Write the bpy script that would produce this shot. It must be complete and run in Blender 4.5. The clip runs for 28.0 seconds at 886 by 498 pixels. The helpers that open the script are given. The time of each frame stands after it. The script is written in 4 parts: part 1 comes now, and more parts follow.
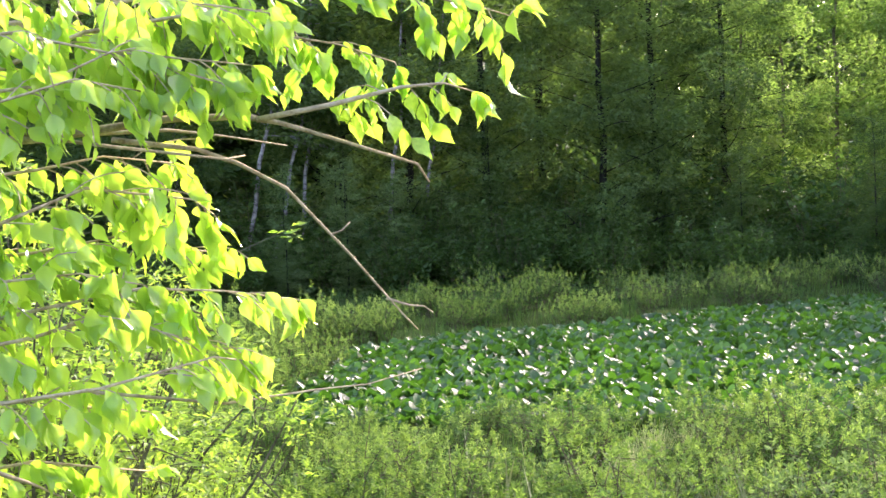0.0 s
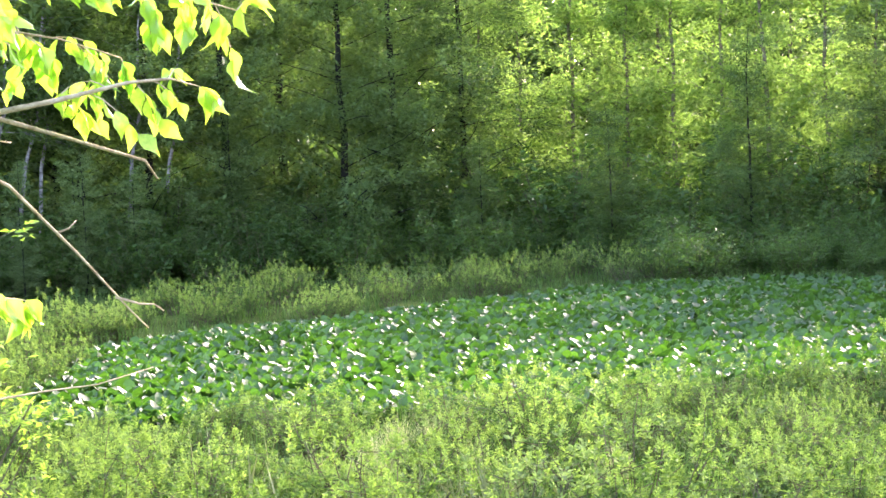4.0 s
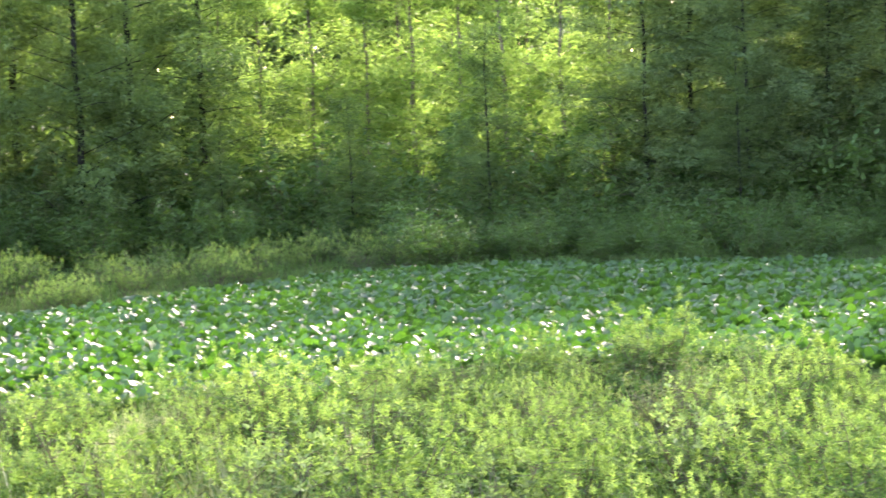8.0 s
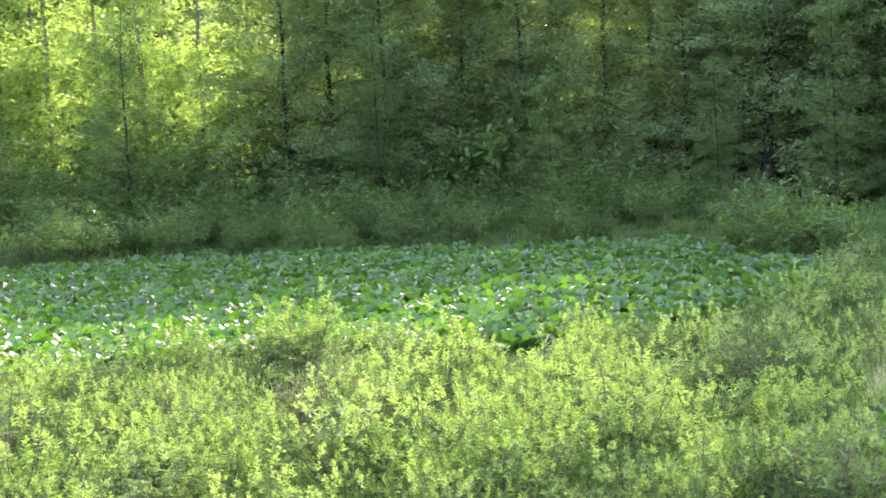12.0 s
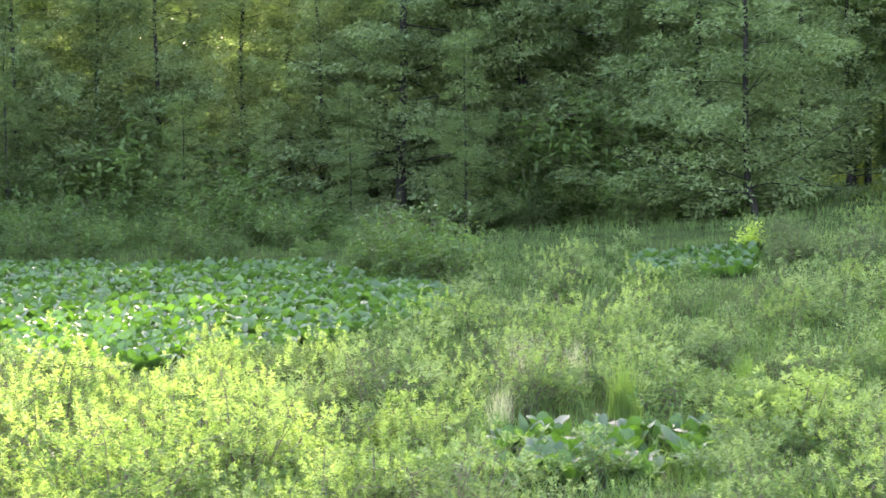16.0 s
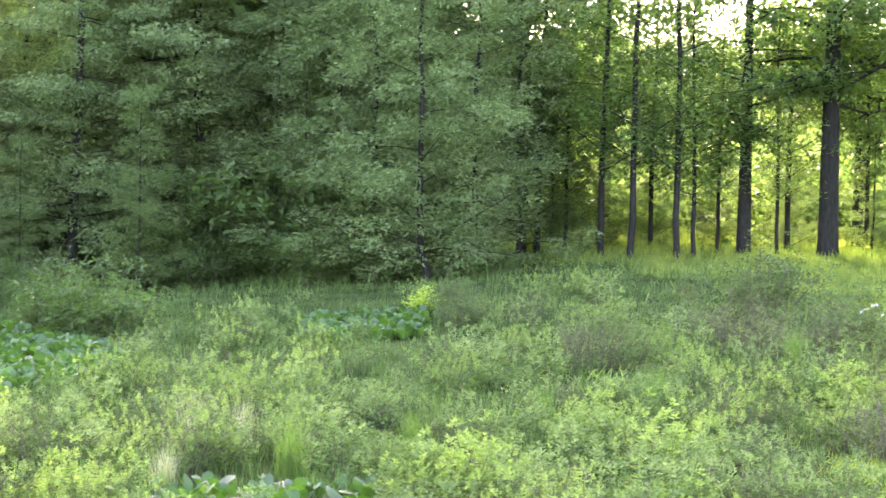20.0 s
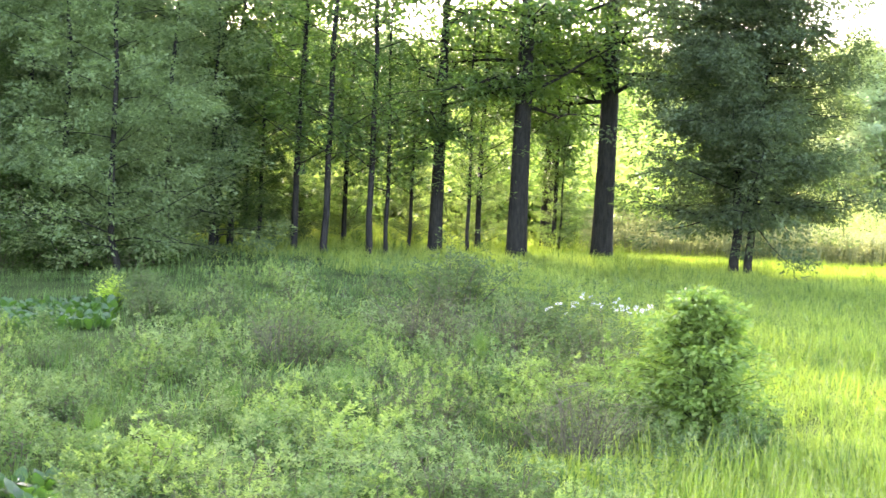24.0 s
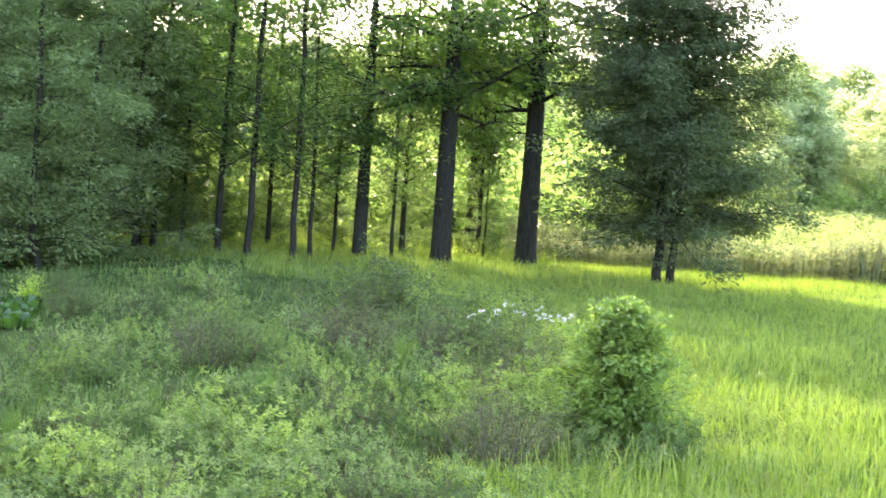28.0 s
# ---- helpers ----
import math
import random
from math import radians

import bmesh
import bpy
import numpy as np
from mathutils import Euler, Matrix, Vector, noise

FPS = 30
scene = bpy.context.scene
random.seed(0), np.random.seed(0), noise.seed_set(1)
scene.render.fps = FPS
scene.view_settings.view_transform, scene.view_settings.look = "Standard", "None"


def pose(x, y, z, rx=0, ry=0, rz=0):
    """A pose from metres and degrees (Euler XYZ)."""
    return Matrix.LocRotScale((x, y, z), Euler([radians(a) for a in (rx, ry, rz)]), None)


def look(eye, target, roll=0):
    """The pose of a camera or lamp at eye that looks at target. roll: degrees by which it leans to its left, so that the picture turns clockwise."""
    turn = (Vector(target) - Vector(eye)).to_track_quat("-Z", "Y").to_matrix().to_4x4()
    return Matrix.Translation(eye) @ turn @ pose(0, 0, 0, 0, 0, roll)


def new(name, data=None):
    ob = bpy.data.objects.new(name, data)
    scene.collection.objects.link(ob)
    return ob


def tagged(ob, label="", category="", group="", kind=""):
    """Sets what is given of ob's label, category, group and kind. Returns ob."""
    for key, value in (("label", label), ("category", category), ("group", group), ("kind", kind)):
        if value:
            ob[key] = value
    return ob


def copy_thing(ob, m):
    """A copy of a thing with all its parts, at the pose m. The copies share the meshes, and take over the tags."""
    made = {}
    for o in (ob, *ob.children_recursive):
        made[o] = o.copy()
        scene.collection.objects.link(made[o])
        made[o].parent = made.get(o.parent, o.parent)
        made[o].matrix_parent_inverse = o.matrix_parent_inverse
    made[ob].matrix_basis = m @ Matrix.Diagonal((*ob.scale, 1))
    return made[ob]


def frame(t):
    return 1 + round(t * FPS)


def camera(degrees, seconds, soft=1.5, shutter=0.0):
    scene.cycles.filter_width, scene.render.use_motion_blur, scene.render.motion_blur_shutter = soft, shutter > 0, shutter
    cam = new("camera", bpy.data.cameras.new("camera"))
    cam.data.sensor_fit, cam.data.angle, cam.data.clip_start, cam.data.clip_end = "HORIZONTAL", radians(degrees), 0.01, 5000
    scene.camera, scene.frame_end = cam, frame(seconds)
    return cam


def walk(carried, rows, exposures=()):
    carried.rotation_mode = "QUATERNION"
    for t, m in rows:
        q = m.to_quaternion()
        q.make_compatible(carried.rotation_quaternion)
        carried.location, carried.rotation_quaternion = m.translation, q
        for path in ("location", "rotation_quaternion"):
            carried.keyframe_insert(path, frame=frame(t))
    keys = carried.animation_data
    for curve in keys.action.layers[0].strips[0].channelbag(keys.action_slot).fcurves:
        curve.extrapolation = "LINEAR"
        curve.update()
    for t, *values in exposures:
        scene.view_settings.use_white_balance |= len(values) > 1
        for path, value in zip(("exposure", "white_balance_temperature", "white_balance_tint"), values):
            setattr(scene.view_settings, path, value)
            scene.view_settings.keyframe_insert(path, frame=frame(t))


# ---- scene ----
# Camera: turns on the spot on a raised bank, eye 3.3 m over the marsh.
EYE, ARM = 3.3, 0.25
cam = camera(26.75, 28.0, soft=1.5, shutter=0.5)
# seconds and the three turns
ROWS = [
    (0.0, 87.92, 2.39, -0.08), (0.5, 87.86, 2.32, -0.78), (1.0, 87.84, 2.56, -1.9), (1.5, 87.78, 2.68, -2.78),
    (2.0, 87.68, 2.95, -3.94), (2.5, 87.54, 2.9, -5.33), (3.0, 87.4, 2.93, -6.62), (3.5, 87.38, 2.96, -7.46),
    (5.5, 87.28, 2.95, -9.54), (6.0, 87.17, 3.16, -10.46), (6.5, 87.08, 3.1, -11.41), (7.0, 86.68, 3.54, -13.03),
    (7.5, 86.41, 3.32, -14.06), (8.0, 86.61, 2.83, -15.92), (8.5, 86.36, 2.81, -17.75), (9.0, 86.5, 2.94, -18.57),
    (9.5, 86.37, 3.25, -19.49), (10.0, 86.25, 3.39, -21.13), (10.5, 86.1, 3.6, -22.75), (11.0, 86.07, 3.7, -24.91),
    (11.5, 85.89, 3.66, -26.02), (13.5, 85.7, 2.82, -30.34), (14.0, 85.71, 2.56, -31.79), (14.5, 85.71, 2.05, -33.39),
    (15.0, 85.76, 1.49, -35.13), (15.5, 85.88, 1.02, -36.67), (16.0, 85.97, 0.98, -37.99), (16.5, 86.06, 0.45, -38.66),
    (17.0, 86.14, 0.25, -39.23), (17.5, 86.3, 0.06, -40.19), (18.0, 86.48, -0.28, -41.61), (18.5, 86.62, -0.5, -43.08),
    (19.0, 86.9, -0.78, -44.41), (19.5, 87.41, -0.89, -46.34), (20.0, 87.83, -1.13, -47.84), (20.5, 87.9, -1.26, -48.8),
    (21.0, 87.5, -1.74, -50.69), (21.5, 87.55, -2.3, -52.37), (23.5, 87.98, -2.68, -56.29), (24.0, 87.95, -2.83, -57.16),
    (24.5, 88.07, -3.11, -58.01), (25.0, 88.1, -3.15, -59.05), (25.5, 88.08, -3.35, -59.93), (26.0, 88.09, -3.43, -60.67),
    (26.5, 88.07, -3.49, -60.73), (27.0, 87.94, -3.79, -60.56), (27.5, 87.96, -3.86, -60.33), (28.0, 88.27, -3.9, -59.45),
]


def held(rx, ry, rz):
    a = radians(rz)
    return pose(-ARM * math.sin(a), ARM * math.cos(a), EYE, rx, ry, rz)


walk(cam, [(t, held(rx, ry, rz)) for t, rx, ry, rz in ROWS], [(0.0, 2.6, 6460, 34), (1.5, 2.72, 6460, 34), (3.0, 3.15, 6460, 34), (8.0, 3.38, 6560, 37), (12.0, 3.55, 6600, 40), (16.0, 3.96, 6740, 45), (22.0, 4.2, 6820, 47), (24.5, 4.0, 6700, 43), (28.0, 3.68, 6600, 40)])

# ---- light: a low afternoon sun behind the woods, clear sky ----
SUN_AZ, SUN_EL = 39.5, 27.0
world = bpy.data.worlds.new("sky")
scene.world = world
world.use_nodes = True
wn = world.node_tree.nodes
sky = wn.new("ShaderNodeTexSky")
sky.sky_type, sky.sun_disc = "NISHITA", False
sky.sun_elevation, sky.sun_rotation = radians(SUN_EL), radians(SUN_AZ)
sky.air_density, sky.dust_density = 1.0, 2.0
wn["Background"].inputs[1].default_value = 0.15
world.node_tree.links.new(sky.outputs[0], wn["Background"].inputs[0])
sun = new("sun", bpy.data.lights.new("sun", "SUN"))
sun.data.energy, sun.data.angle, sun.data.color = 1.9, radians(0.6), (1.0, 0.92, 0.78)
sun_dir = Vector((math.sin(radians(SUN_AZ)) * math.cos(radians(SUN_EL)), math.cos(radians(SUN_AZ)) * math.cos(radians(SUN_EL)), math.sin(radians(SUN_EL))))
sun.matrix_world = look(sun_dir * 100, (0, 0, 0))


# ---- materials ----
def base(name):
    m = bpy.data.materials.new(name)
    m.use_nodes = True
    return m, m.node_tree.nodes, m.node_tree.links


def leaf_material(name, dark, light, through_colour, mix=0.45, rough=0.45, scale=3.0, gloss=0.5, wrinkle=0.0):
    """Two-sided leaf: a waxy face that also lets light through; each leaf has its own tone."""
    m, n, k = base(name)
    p = n["Principled BSDF"]
    p.inputs["Roughness"].default_value = rough
    p.inputs["Specular IOR Level"].default_value = gloss
    geo, obj, tex = n.new("ShaderNodeNewGeometry"), n.new("ShaderNodeObjectInfo"), n.new("ShaderNodeTexCoord")
    noi = n.new("ShaderNodeTexNoise")
    noi.inputs["Scale"].default_value = scale
    k.new(tex.outputs["Object"], noi.inputs["Vector"])
    mixer = n.new("ShaderNodeMath")
    mixer.operation = "MULTIPLY_ADD"
    mixer.inputs[1].default_value = 0.55
    k.new(geo.outputs["Random Per Island"], mixer.inputs[0])
    half = n.new("ShaderNodeMath")
    half.operation = "MULTIPLY_ADD"
    half.inputs[1].default_value, half.inputs[2].default_value = 0.9, -0.36
    k.new(noi.outputs["Fac"], half.inputs[0])
    obr = n.new("ShaderNodeMath")
    obr.operation = "MULTIPLY_ADD"
    obr.inputs[1].default_value = 0.42
    k.new(obj.outputs["Random"], obr.inputs[0])
    k.new(half.outputs[0], obr.inputs[2])
    k.new(obr.outputs[0], mixer.inputs[2])
    ramp = n.new("ShaderNodeValToRGB")
    ramp.color_ramp.elements[0].color, ramp.color_ramp.elements[1].color = (*dark, 1), (*light, 1)
    ramp.color_ramp.elements[0].position, ramp.color_ramp.elements[1].position = 0.1, 0.95
    k.new(mixer.outputs[0], ramp.inputs[0])
    k.new(ramp.outputs[0], p.inputs["Base Color"])
    if wrinkle:
        fine, bp = n.new("ShaderNodeTexNoise"), n.new("ShaderNodeBump")
        fine.inputs["Scale"].default_value, fine.inputs["Detail"].default_value = 22.0, 4
        bp.inputs["Strength"].default_value, bp.inputs["Distance"].default_value = wrinkle, 0.02
        k.new(tex.outputs["Object"], fine.inputs["Vector"])
        k.new(fine.outputs["Fac"], bp.inputs["Height"])
        k.new(bp.outputs[0], p.inputs["Normal"])
    tr = n.new("ShaderNodeBsdfTranslucent")
    tint = n.new("ShaderNodeMix")
    tint.data_type, tint.blend_type = "RGBA", "MULTIPLY"
    tint.inputs["Factor"].default_value = 1.0
    k.new(ramp.outputs[0], tint.inputs["A"])
    tint.inputs["B"].default_value = (*through_colour, 1)
    k.new(tint.outputs["Result"], tr.inputs["Color"])
    sh = n.new("ShaderNodeMixShader")
    sh.inputs[0].default_value = mix
    k.new(p.outputs[0], sh.inputs[1])
    k.new(tr.outputs[0], sh.inputs[2])
    k.new(sh.outputs[0], n["Material Output"].inputs["Surface"])
    return m


def rough_material(name, dark, light, scale=4.0, bump=0.3, rough=0.9, stretch=(1, 1, 1), fine=40.0, gloss=0.2):
    m, n, k = base(name)
    p = n["Principled BSDF"]
    p.inputs["Roughness"].default_value = rough
    p.inputs["Specular IOR Level"].default_value = gloss
    tex, mp = n.new("ShaderNodeTexCoord"), n.new("ShaderNodeMapping")
    mp.inputs["Scale"].default_value = stretch
    k.new(tex.outputs["Object"], mp.inputs["Vector"])
    a, b = n.new("ShaderNodeTexNoise"), n.new("ShaderNodeTexNoise")
    a.inputs["Scale"].default_value, b.inputs["Scale"].default_value = scale, fine
    a.inputs["Detail"].default_value = 6
    k.new(mp.outputs[0], a.inputs["Vector"])
    k.new(mp.outputs[0], b.inputs["Vector"])
    add = n.new("ShaderNodeMath")
    add.operation = "MULTIPLY_ADD"
    add.inputs[1].default_value = 0.5
    k.new(b.outputs["Fac"], add.inputs[0])
    k.new(a.outputs["Fac"], add.inputs[2])
    ramp = n.new("ShaderNodeValToRGB")
    ramp.color_ramp.elements[0].color, ramp.color_ramp.elements[1].color = (*dark, 1), (*light, 1)
    ramp.color_ramp.elements[0].position, ramp.color_ramp.elements[1].position = 0.5, 0.95
    k.new(add.outputs[0], ramp.inputs[0])
    k.new(ramp.outputs[0], p.inputs["Base Color"])
    bp = n.new("ShaderNodeBump")
    bp.inputs["Strength"].default_value, bp.inputs["Distance"].default_value = bump, 0.03
    k.new(add.outputs[0], bp.inputs["Height"])
    k.new(bp.outputs[0], p.inputs["Normal"])
    return m


YELLOW = (1.5, 1.65, 0.7)
# bark darkened towards black: the trunks' silhouette against the light is in this colour
M_BARK = rough_material("backlit_dark_bark", (0.012, 0.014, 0.01), (0.035, 0.036, 0.026), 3.0, 0.8, stretch=(6, 6, 1.2), gloss=0.05)
M_BIRCH = rough_material("pale_birch_bark", (0.06, 0.055, 0.05), (0.32, 0.31, 0.28), 2.0, 0.3, stretch=(3, 3, 5))
M_TWIG = rough_material("tan_twig_bark", (0.22, 0.165, 0.085), (0.48, 0.4, 0.25), 9.0, 0.3, stretch=(3, 3, 3))
M_STEM = rough_material("brown_shrub_stem", (0.045, 0.044, 0.022), (0.14, 0.135, 0.075), 9.0, 0.2, gloss=0.0)
M_GROUND = rough_material("marsh_soil_and_moss", (0.02, 0.034, 0.010), (0.055, 0.085, 0.022), 0.7, 0.8, fine=9.0, gloss=0.0)
M_LEAF_DARK = leaf_material("forest_leaf", (0.046, 0.092, 0.029), (0.128, 0.2, 0.068), YELLOW, 0.48, 0.6, 0.5, 0.15)
# forest leaf lightened: veiling glare over this part of the wood, as colour
M_LEAF_LIGHTENED = leaf_material("lightened_maple_leaf", (0.068, 0.12, 0.045), (0.175, 0.255, 0.1), (1.4, 1.55, 0.75), 0.46, 0.65, 0.5, 0.12)
M_LEAF_OAK = leaf_material("oak_leaf", (0.03, 0.075, 0.016), (0.09, 0.17, 0.04), YELLOW, 0.48, 0.5, 0.5, 0.3)
# lighter and yellower than the forest leaf; sunlight is partly in this colour
M_LEAF_BRIGHT = leaf_material("sunlit_leaf", (0.105, 0.185, 0.038), (0.235, 0.325, 0.1), (1.42, 1.6, 0.9), 0.58, 0.5, 0.5, 0.2)
M_LEAF_CEDAR = leaf_material("cedar_spray", (0.038, 0.066, 0.03), (0.1, 0.148, 0.066), YELLOW, 0.42, 0.65, 0.6, 0.1)
# Fresh growth and sunlight pale the shoot colours, inner shade darkens the leaf colours.
M_LEAF_SHRUB = leaf_material("shrub_leaf", (0.03, 0.075, 0.02), (0.115, 0.19, 0.056), (1.4, 1.55, 0.7), 0.45, 0.7, 1.2, 0.08)
M_LEAF_TIP = leaf_material("shrub_shoot_leaf", (0.088, 0.165, 0.035), (0.225, 0.318, 0.09), (1.4, 1.52, 0.7), 0.46, 0.65, 1.2, 0.1)
M_GREY_TIP = leaf_material("grey_shrub_shoot_leaf", (0.066, 0.13, 0.04), (0.18, 0.255, 0.095), (1.35, 1.5, 0.75), 0.44, 0.7, 1.2, 0.08)
M_LEAF_GREY = leaf_material("grey_green_shrub_leaf", (0.034, 0.07, 0.022), (0.105, 0.155, 0.056), (1.35, 1.5, 0.75), 0.4, 0.75, 1.2, 0.05)
M_LEAF_NEAR = leaf_material("elm_leaf", (0.15, 0.29, 0.04), (0.4, 0.52, 0.1), (1.65, 1.75, 0.6), 0.6, 0.24, 6.0, 0.9)
M_LEAF_CABBAGE = leaf_material("skunk_cabbage_leaf", (0.012, 0.047, 0.011), (0.05, 0.122, 0.022), (1.4, 1.7, 0.38), 0.39, 0.48, 1.0, 0.52, 0.5)
M_LEAF_THICKET = leaf_material("thicket_leaf", (0.1, 0.2, 0.035), (0.29, 0.4, 0.09), (1.6, 1.7, 0.6), 0.55, 0.45, 2.0, 0.3)
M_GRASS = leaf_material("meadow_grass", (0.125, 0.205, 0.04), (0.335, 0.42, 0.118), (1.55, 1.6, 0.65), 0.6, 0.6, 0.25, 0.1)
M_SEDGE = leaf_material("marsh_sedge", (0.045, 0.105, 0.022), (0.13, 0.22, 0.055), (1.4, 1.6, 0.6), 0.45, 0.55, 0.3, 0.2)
M_DRY = leaf_material("dry_grass_stalk", (0.2, 0.24, 0.11), (0.36, 0.4, 0.2), (1.2, 1.2, 0.85), 0.4, 0.6, 1.0, 0.2)
M_LEAF_MAPLE = leaf_material("young_maple_leaf", (0.075, 0.15, 0.028), (0.195, 0.295, 0.073), YELLOW, 0.46, 0.55, 1.2, 0.2)
M_ASPEN = rough_material("olive_grey_smooth_bark", (0.06, 0.06, 0.04), (0.2, 0.2, 0.13), 3.0, 0.4, stretch=(3, 3, 6), gloss=0.1)
# leaf paled towards blue: the haze over the far trees is in this colour
M_LEAF_FAR = leaf_material("hazed_far_leaf", (0.18, 0.26, 0.13), (0.34, 0.42, 0.23), (1.4, 1.45, 0.95), 0.62, 0.6, 0.5, 0.2)
M_WEED = leaf_material("drying_weed_leaf", (0.1, 0.13, 0.055), (0.24, 0.28, 0.13), (1.3, 1.35, 0.85), 0.45, 0.7, 0.6, 0.1)
M_OLIVE = leaf_material("olive_twig_leaf", (0.058, 0.086, 0.03), (0.16, 0.2, 0.078), (1.3, 1.35, 0.8), 0.42, 0.7, 1.0, 0.05)
M_FIELD = leaf_material("pale_field_herb", (0.125, 0.2, 0.06), (0.3, 0.37, 0.14), (1.4, 1.4, 0.8), 0.5, 0.7, 0.3, 0.08)
M_SEED = leaf_material("grass_seed_head", (0.15, 0.21, 0.075), (0.27, 0.33, 0.14), (1.3, 1.35, 0.8), 0.4, 0.7, 0.4, 0.05)
M_PETAL = leaf_material("white_petal", (0.6, 0.6, 0.55), (0.8, 0.8, 0.76), (1, 1, 0.95), 0.4, 0.6, 1.0, 0.2)


# ---- geometry helpers ----
def smooth(a, b, v):
    u = min(1.0, max(0.0, (v - a) / (b - a)))
    return u * u * (3 - 2 * u)


def ground_z(x, y):
    """The marsh is flat below the camera's bank; to the right of the sun's bearing the meadow rises to a bank and on to a far field."""
    d, a = math.hypot(x, y), math.degrees(math.atan2(x, y))
    wide = smooth(36, 54, a) * (1 - smooth(120, 160, a))
    z = 1.2 * wide * smooth(18, 58, d) + 2.4 * smooth(52, 64, a) * (1 - smooth(120, 160, a)) * smooth(62, 150, d)
    z += 1.7 * (1 - smooth(4.5, 11, d))
    return z + 0.07 * noise.noise((x * 0.22, y * 0.22, 3.0)) * smooth(10, 16, d)


def polar(d, a):
    """Metres from the camera and degrees to the right of its first heading."""
    return d * math.sin(radians(a)), d * math.cos(radians(a))


def on_ground(d, a, turn=0.0, scale=1.0, sink=0.03, lean=(0, 0)):
    x, y = polar(d, a)
    return pose(x, y, ground_z(x, y) - sink, lean[0], lean[1], turn) @ Matrix.Scale(scale, 4)


class Geo:
    """Vertices and faces of one mesh."""

    def __init__(self):
        self.v, self.f, self.n = [], [], 0

    def add(self, v, f):
        v = np.asarray(v, float).reshape(-1, 3)
        self.v.append(v)
        self.f.extend([tuple(i + self.n for i in q) for q in f])
        self.n += len(v)

    def tube(self, points, radii, sides=6):
        pts = [Vector(p) for p in points]
        rings = []
        side = Vector((1, 0, 0))
        for i, p in enumerate(pts):
            way = (pts[min(i + 1, len(pts) - 1)] - pts[max(i - 1, 0)]).normalized()
            a = way.cross(side)
            if a.length < 0.05:
                a = way.cross(Vector((0, 1, 0)))
            a.normalize()
            b = way.cross(a)
            rings += [p + float(radii[i]) * (math.cos(t) * a + math.sin(t) * b) for t in (2 * math.pi * j / sides for j in range(sides))]
        f = []
        for i in range(len(pts) - 1):
            for j in range(sides):
                u, w = i * sides + j, i * sides + (j + 1) % sides
                f.append((u, w, w + sides, u + sides))
        f += [tuple(range(sides - 1, -1, -1)), tuple((len(pts) - 1) * sides + j for j in range(sides))]
        self.add([tuple(q) for q in rings], f)

    def leaves(self, at, way, up, length, width=0.5, fold=0.18):
        """Folded pointed leaves: n places, n directions, n normals, n lengths."""
        n = len(at)
        if not n:
            return
        way = way / (np.linalg.norm(way, axis=1, keepdims=True) + 1e-9)
        side = np.cross(way, up)
        side /= np.linalg.norm(side, axis=1, keepdims=True) + 1e-9
        nor = np.cross(side, way)
        L = np.asarray(length).reshape(-1, 1)
        tip = at + way * L - nor * L * 0.08
        mid = at + way * L * 0.42 + nor * L * fold * 0.35
        v = np.stack([at, mid + side * L * width * 0.5, tip, mid - side * L * width * 0.5], 1).reshape(-1, 3)
        self.v.append(v)
        o = self.n
        for i in range(n):
            q = o + 4 * i
            self.f += [(q, q + 1, q + 2), (q, q + 2, q + 3)]
        self.n += 4 * n

    def mesh(self, name, material, soft=False):
        me = bpy.data.meshes.new(name)
        me.from_pydata(np.concatenate(self.v).tolist() if self.v else [], [], self.f)
        me.materials.append(material)
        if soft:
            me.polygons.foreach_set("use_smooth", [True] * len(me.polygons))
        me.update()
        return me


def part(name, geo, material, parent, label="", soft=False):
    ob = new(name, geo.mesh(name, material, soft))
    ob.parent = parent
    if label:
        ob["label"] = label
    return ob


def thing(name, label, category, group="", kind=""):
    return tagged(new(name), label, category, group, kind)


rng = np.random.default_rng(7)


def rand_dirs(n, flat=1.0):
    v = rng.normal(size=(n, 3))
    v[:, 2] *= flat
    return v / np.linalg.norm(v, axis=1, keepdims=True)


def clump(geo, centre, radius, count, size, out=None, flat=0.5, width=0.5, droop=0.35):
    """Leaves round a twig end, thickest near the skin, mostly lying level with drooping tips."""
    d = rand_dirs(count)
    r = radius * rng.uniform(0.25, 1.0, (count, 1)) ** 0.6
    at = np.asarray(centre) + d * r * np.array([1, 1, flat])
    way = d * np.array([1, 1, 0.3]) + rng.normal(size=(count, 3)) * 0.5
    if out is not None:
        way = way + np.asarray(out) * 0.8
    way[:, 2] -= droop
    up = rng.normal(size=(count, 3)) * 0.45 + np.array([0, 0, 1.0])
    geo.leaves(at, way, up, size * rng.uniform(0.65, 1.3, count), width)


def bent(start, way, length, steps=5, wobble=0.08, rise=0.0):
    """Points of a crooked limb."""
    p, d = Vector(start), Vector(way).normalized()
    pts = [tuple(p)]
    for i in range(steps):
        d = (d + Vector((rng.normal(size=3) * wobble).tolist()) + Vector((0, 0, rise))).normalized()
        p = p + d * length / steps
        pts.append(tuple(p))
    return pts


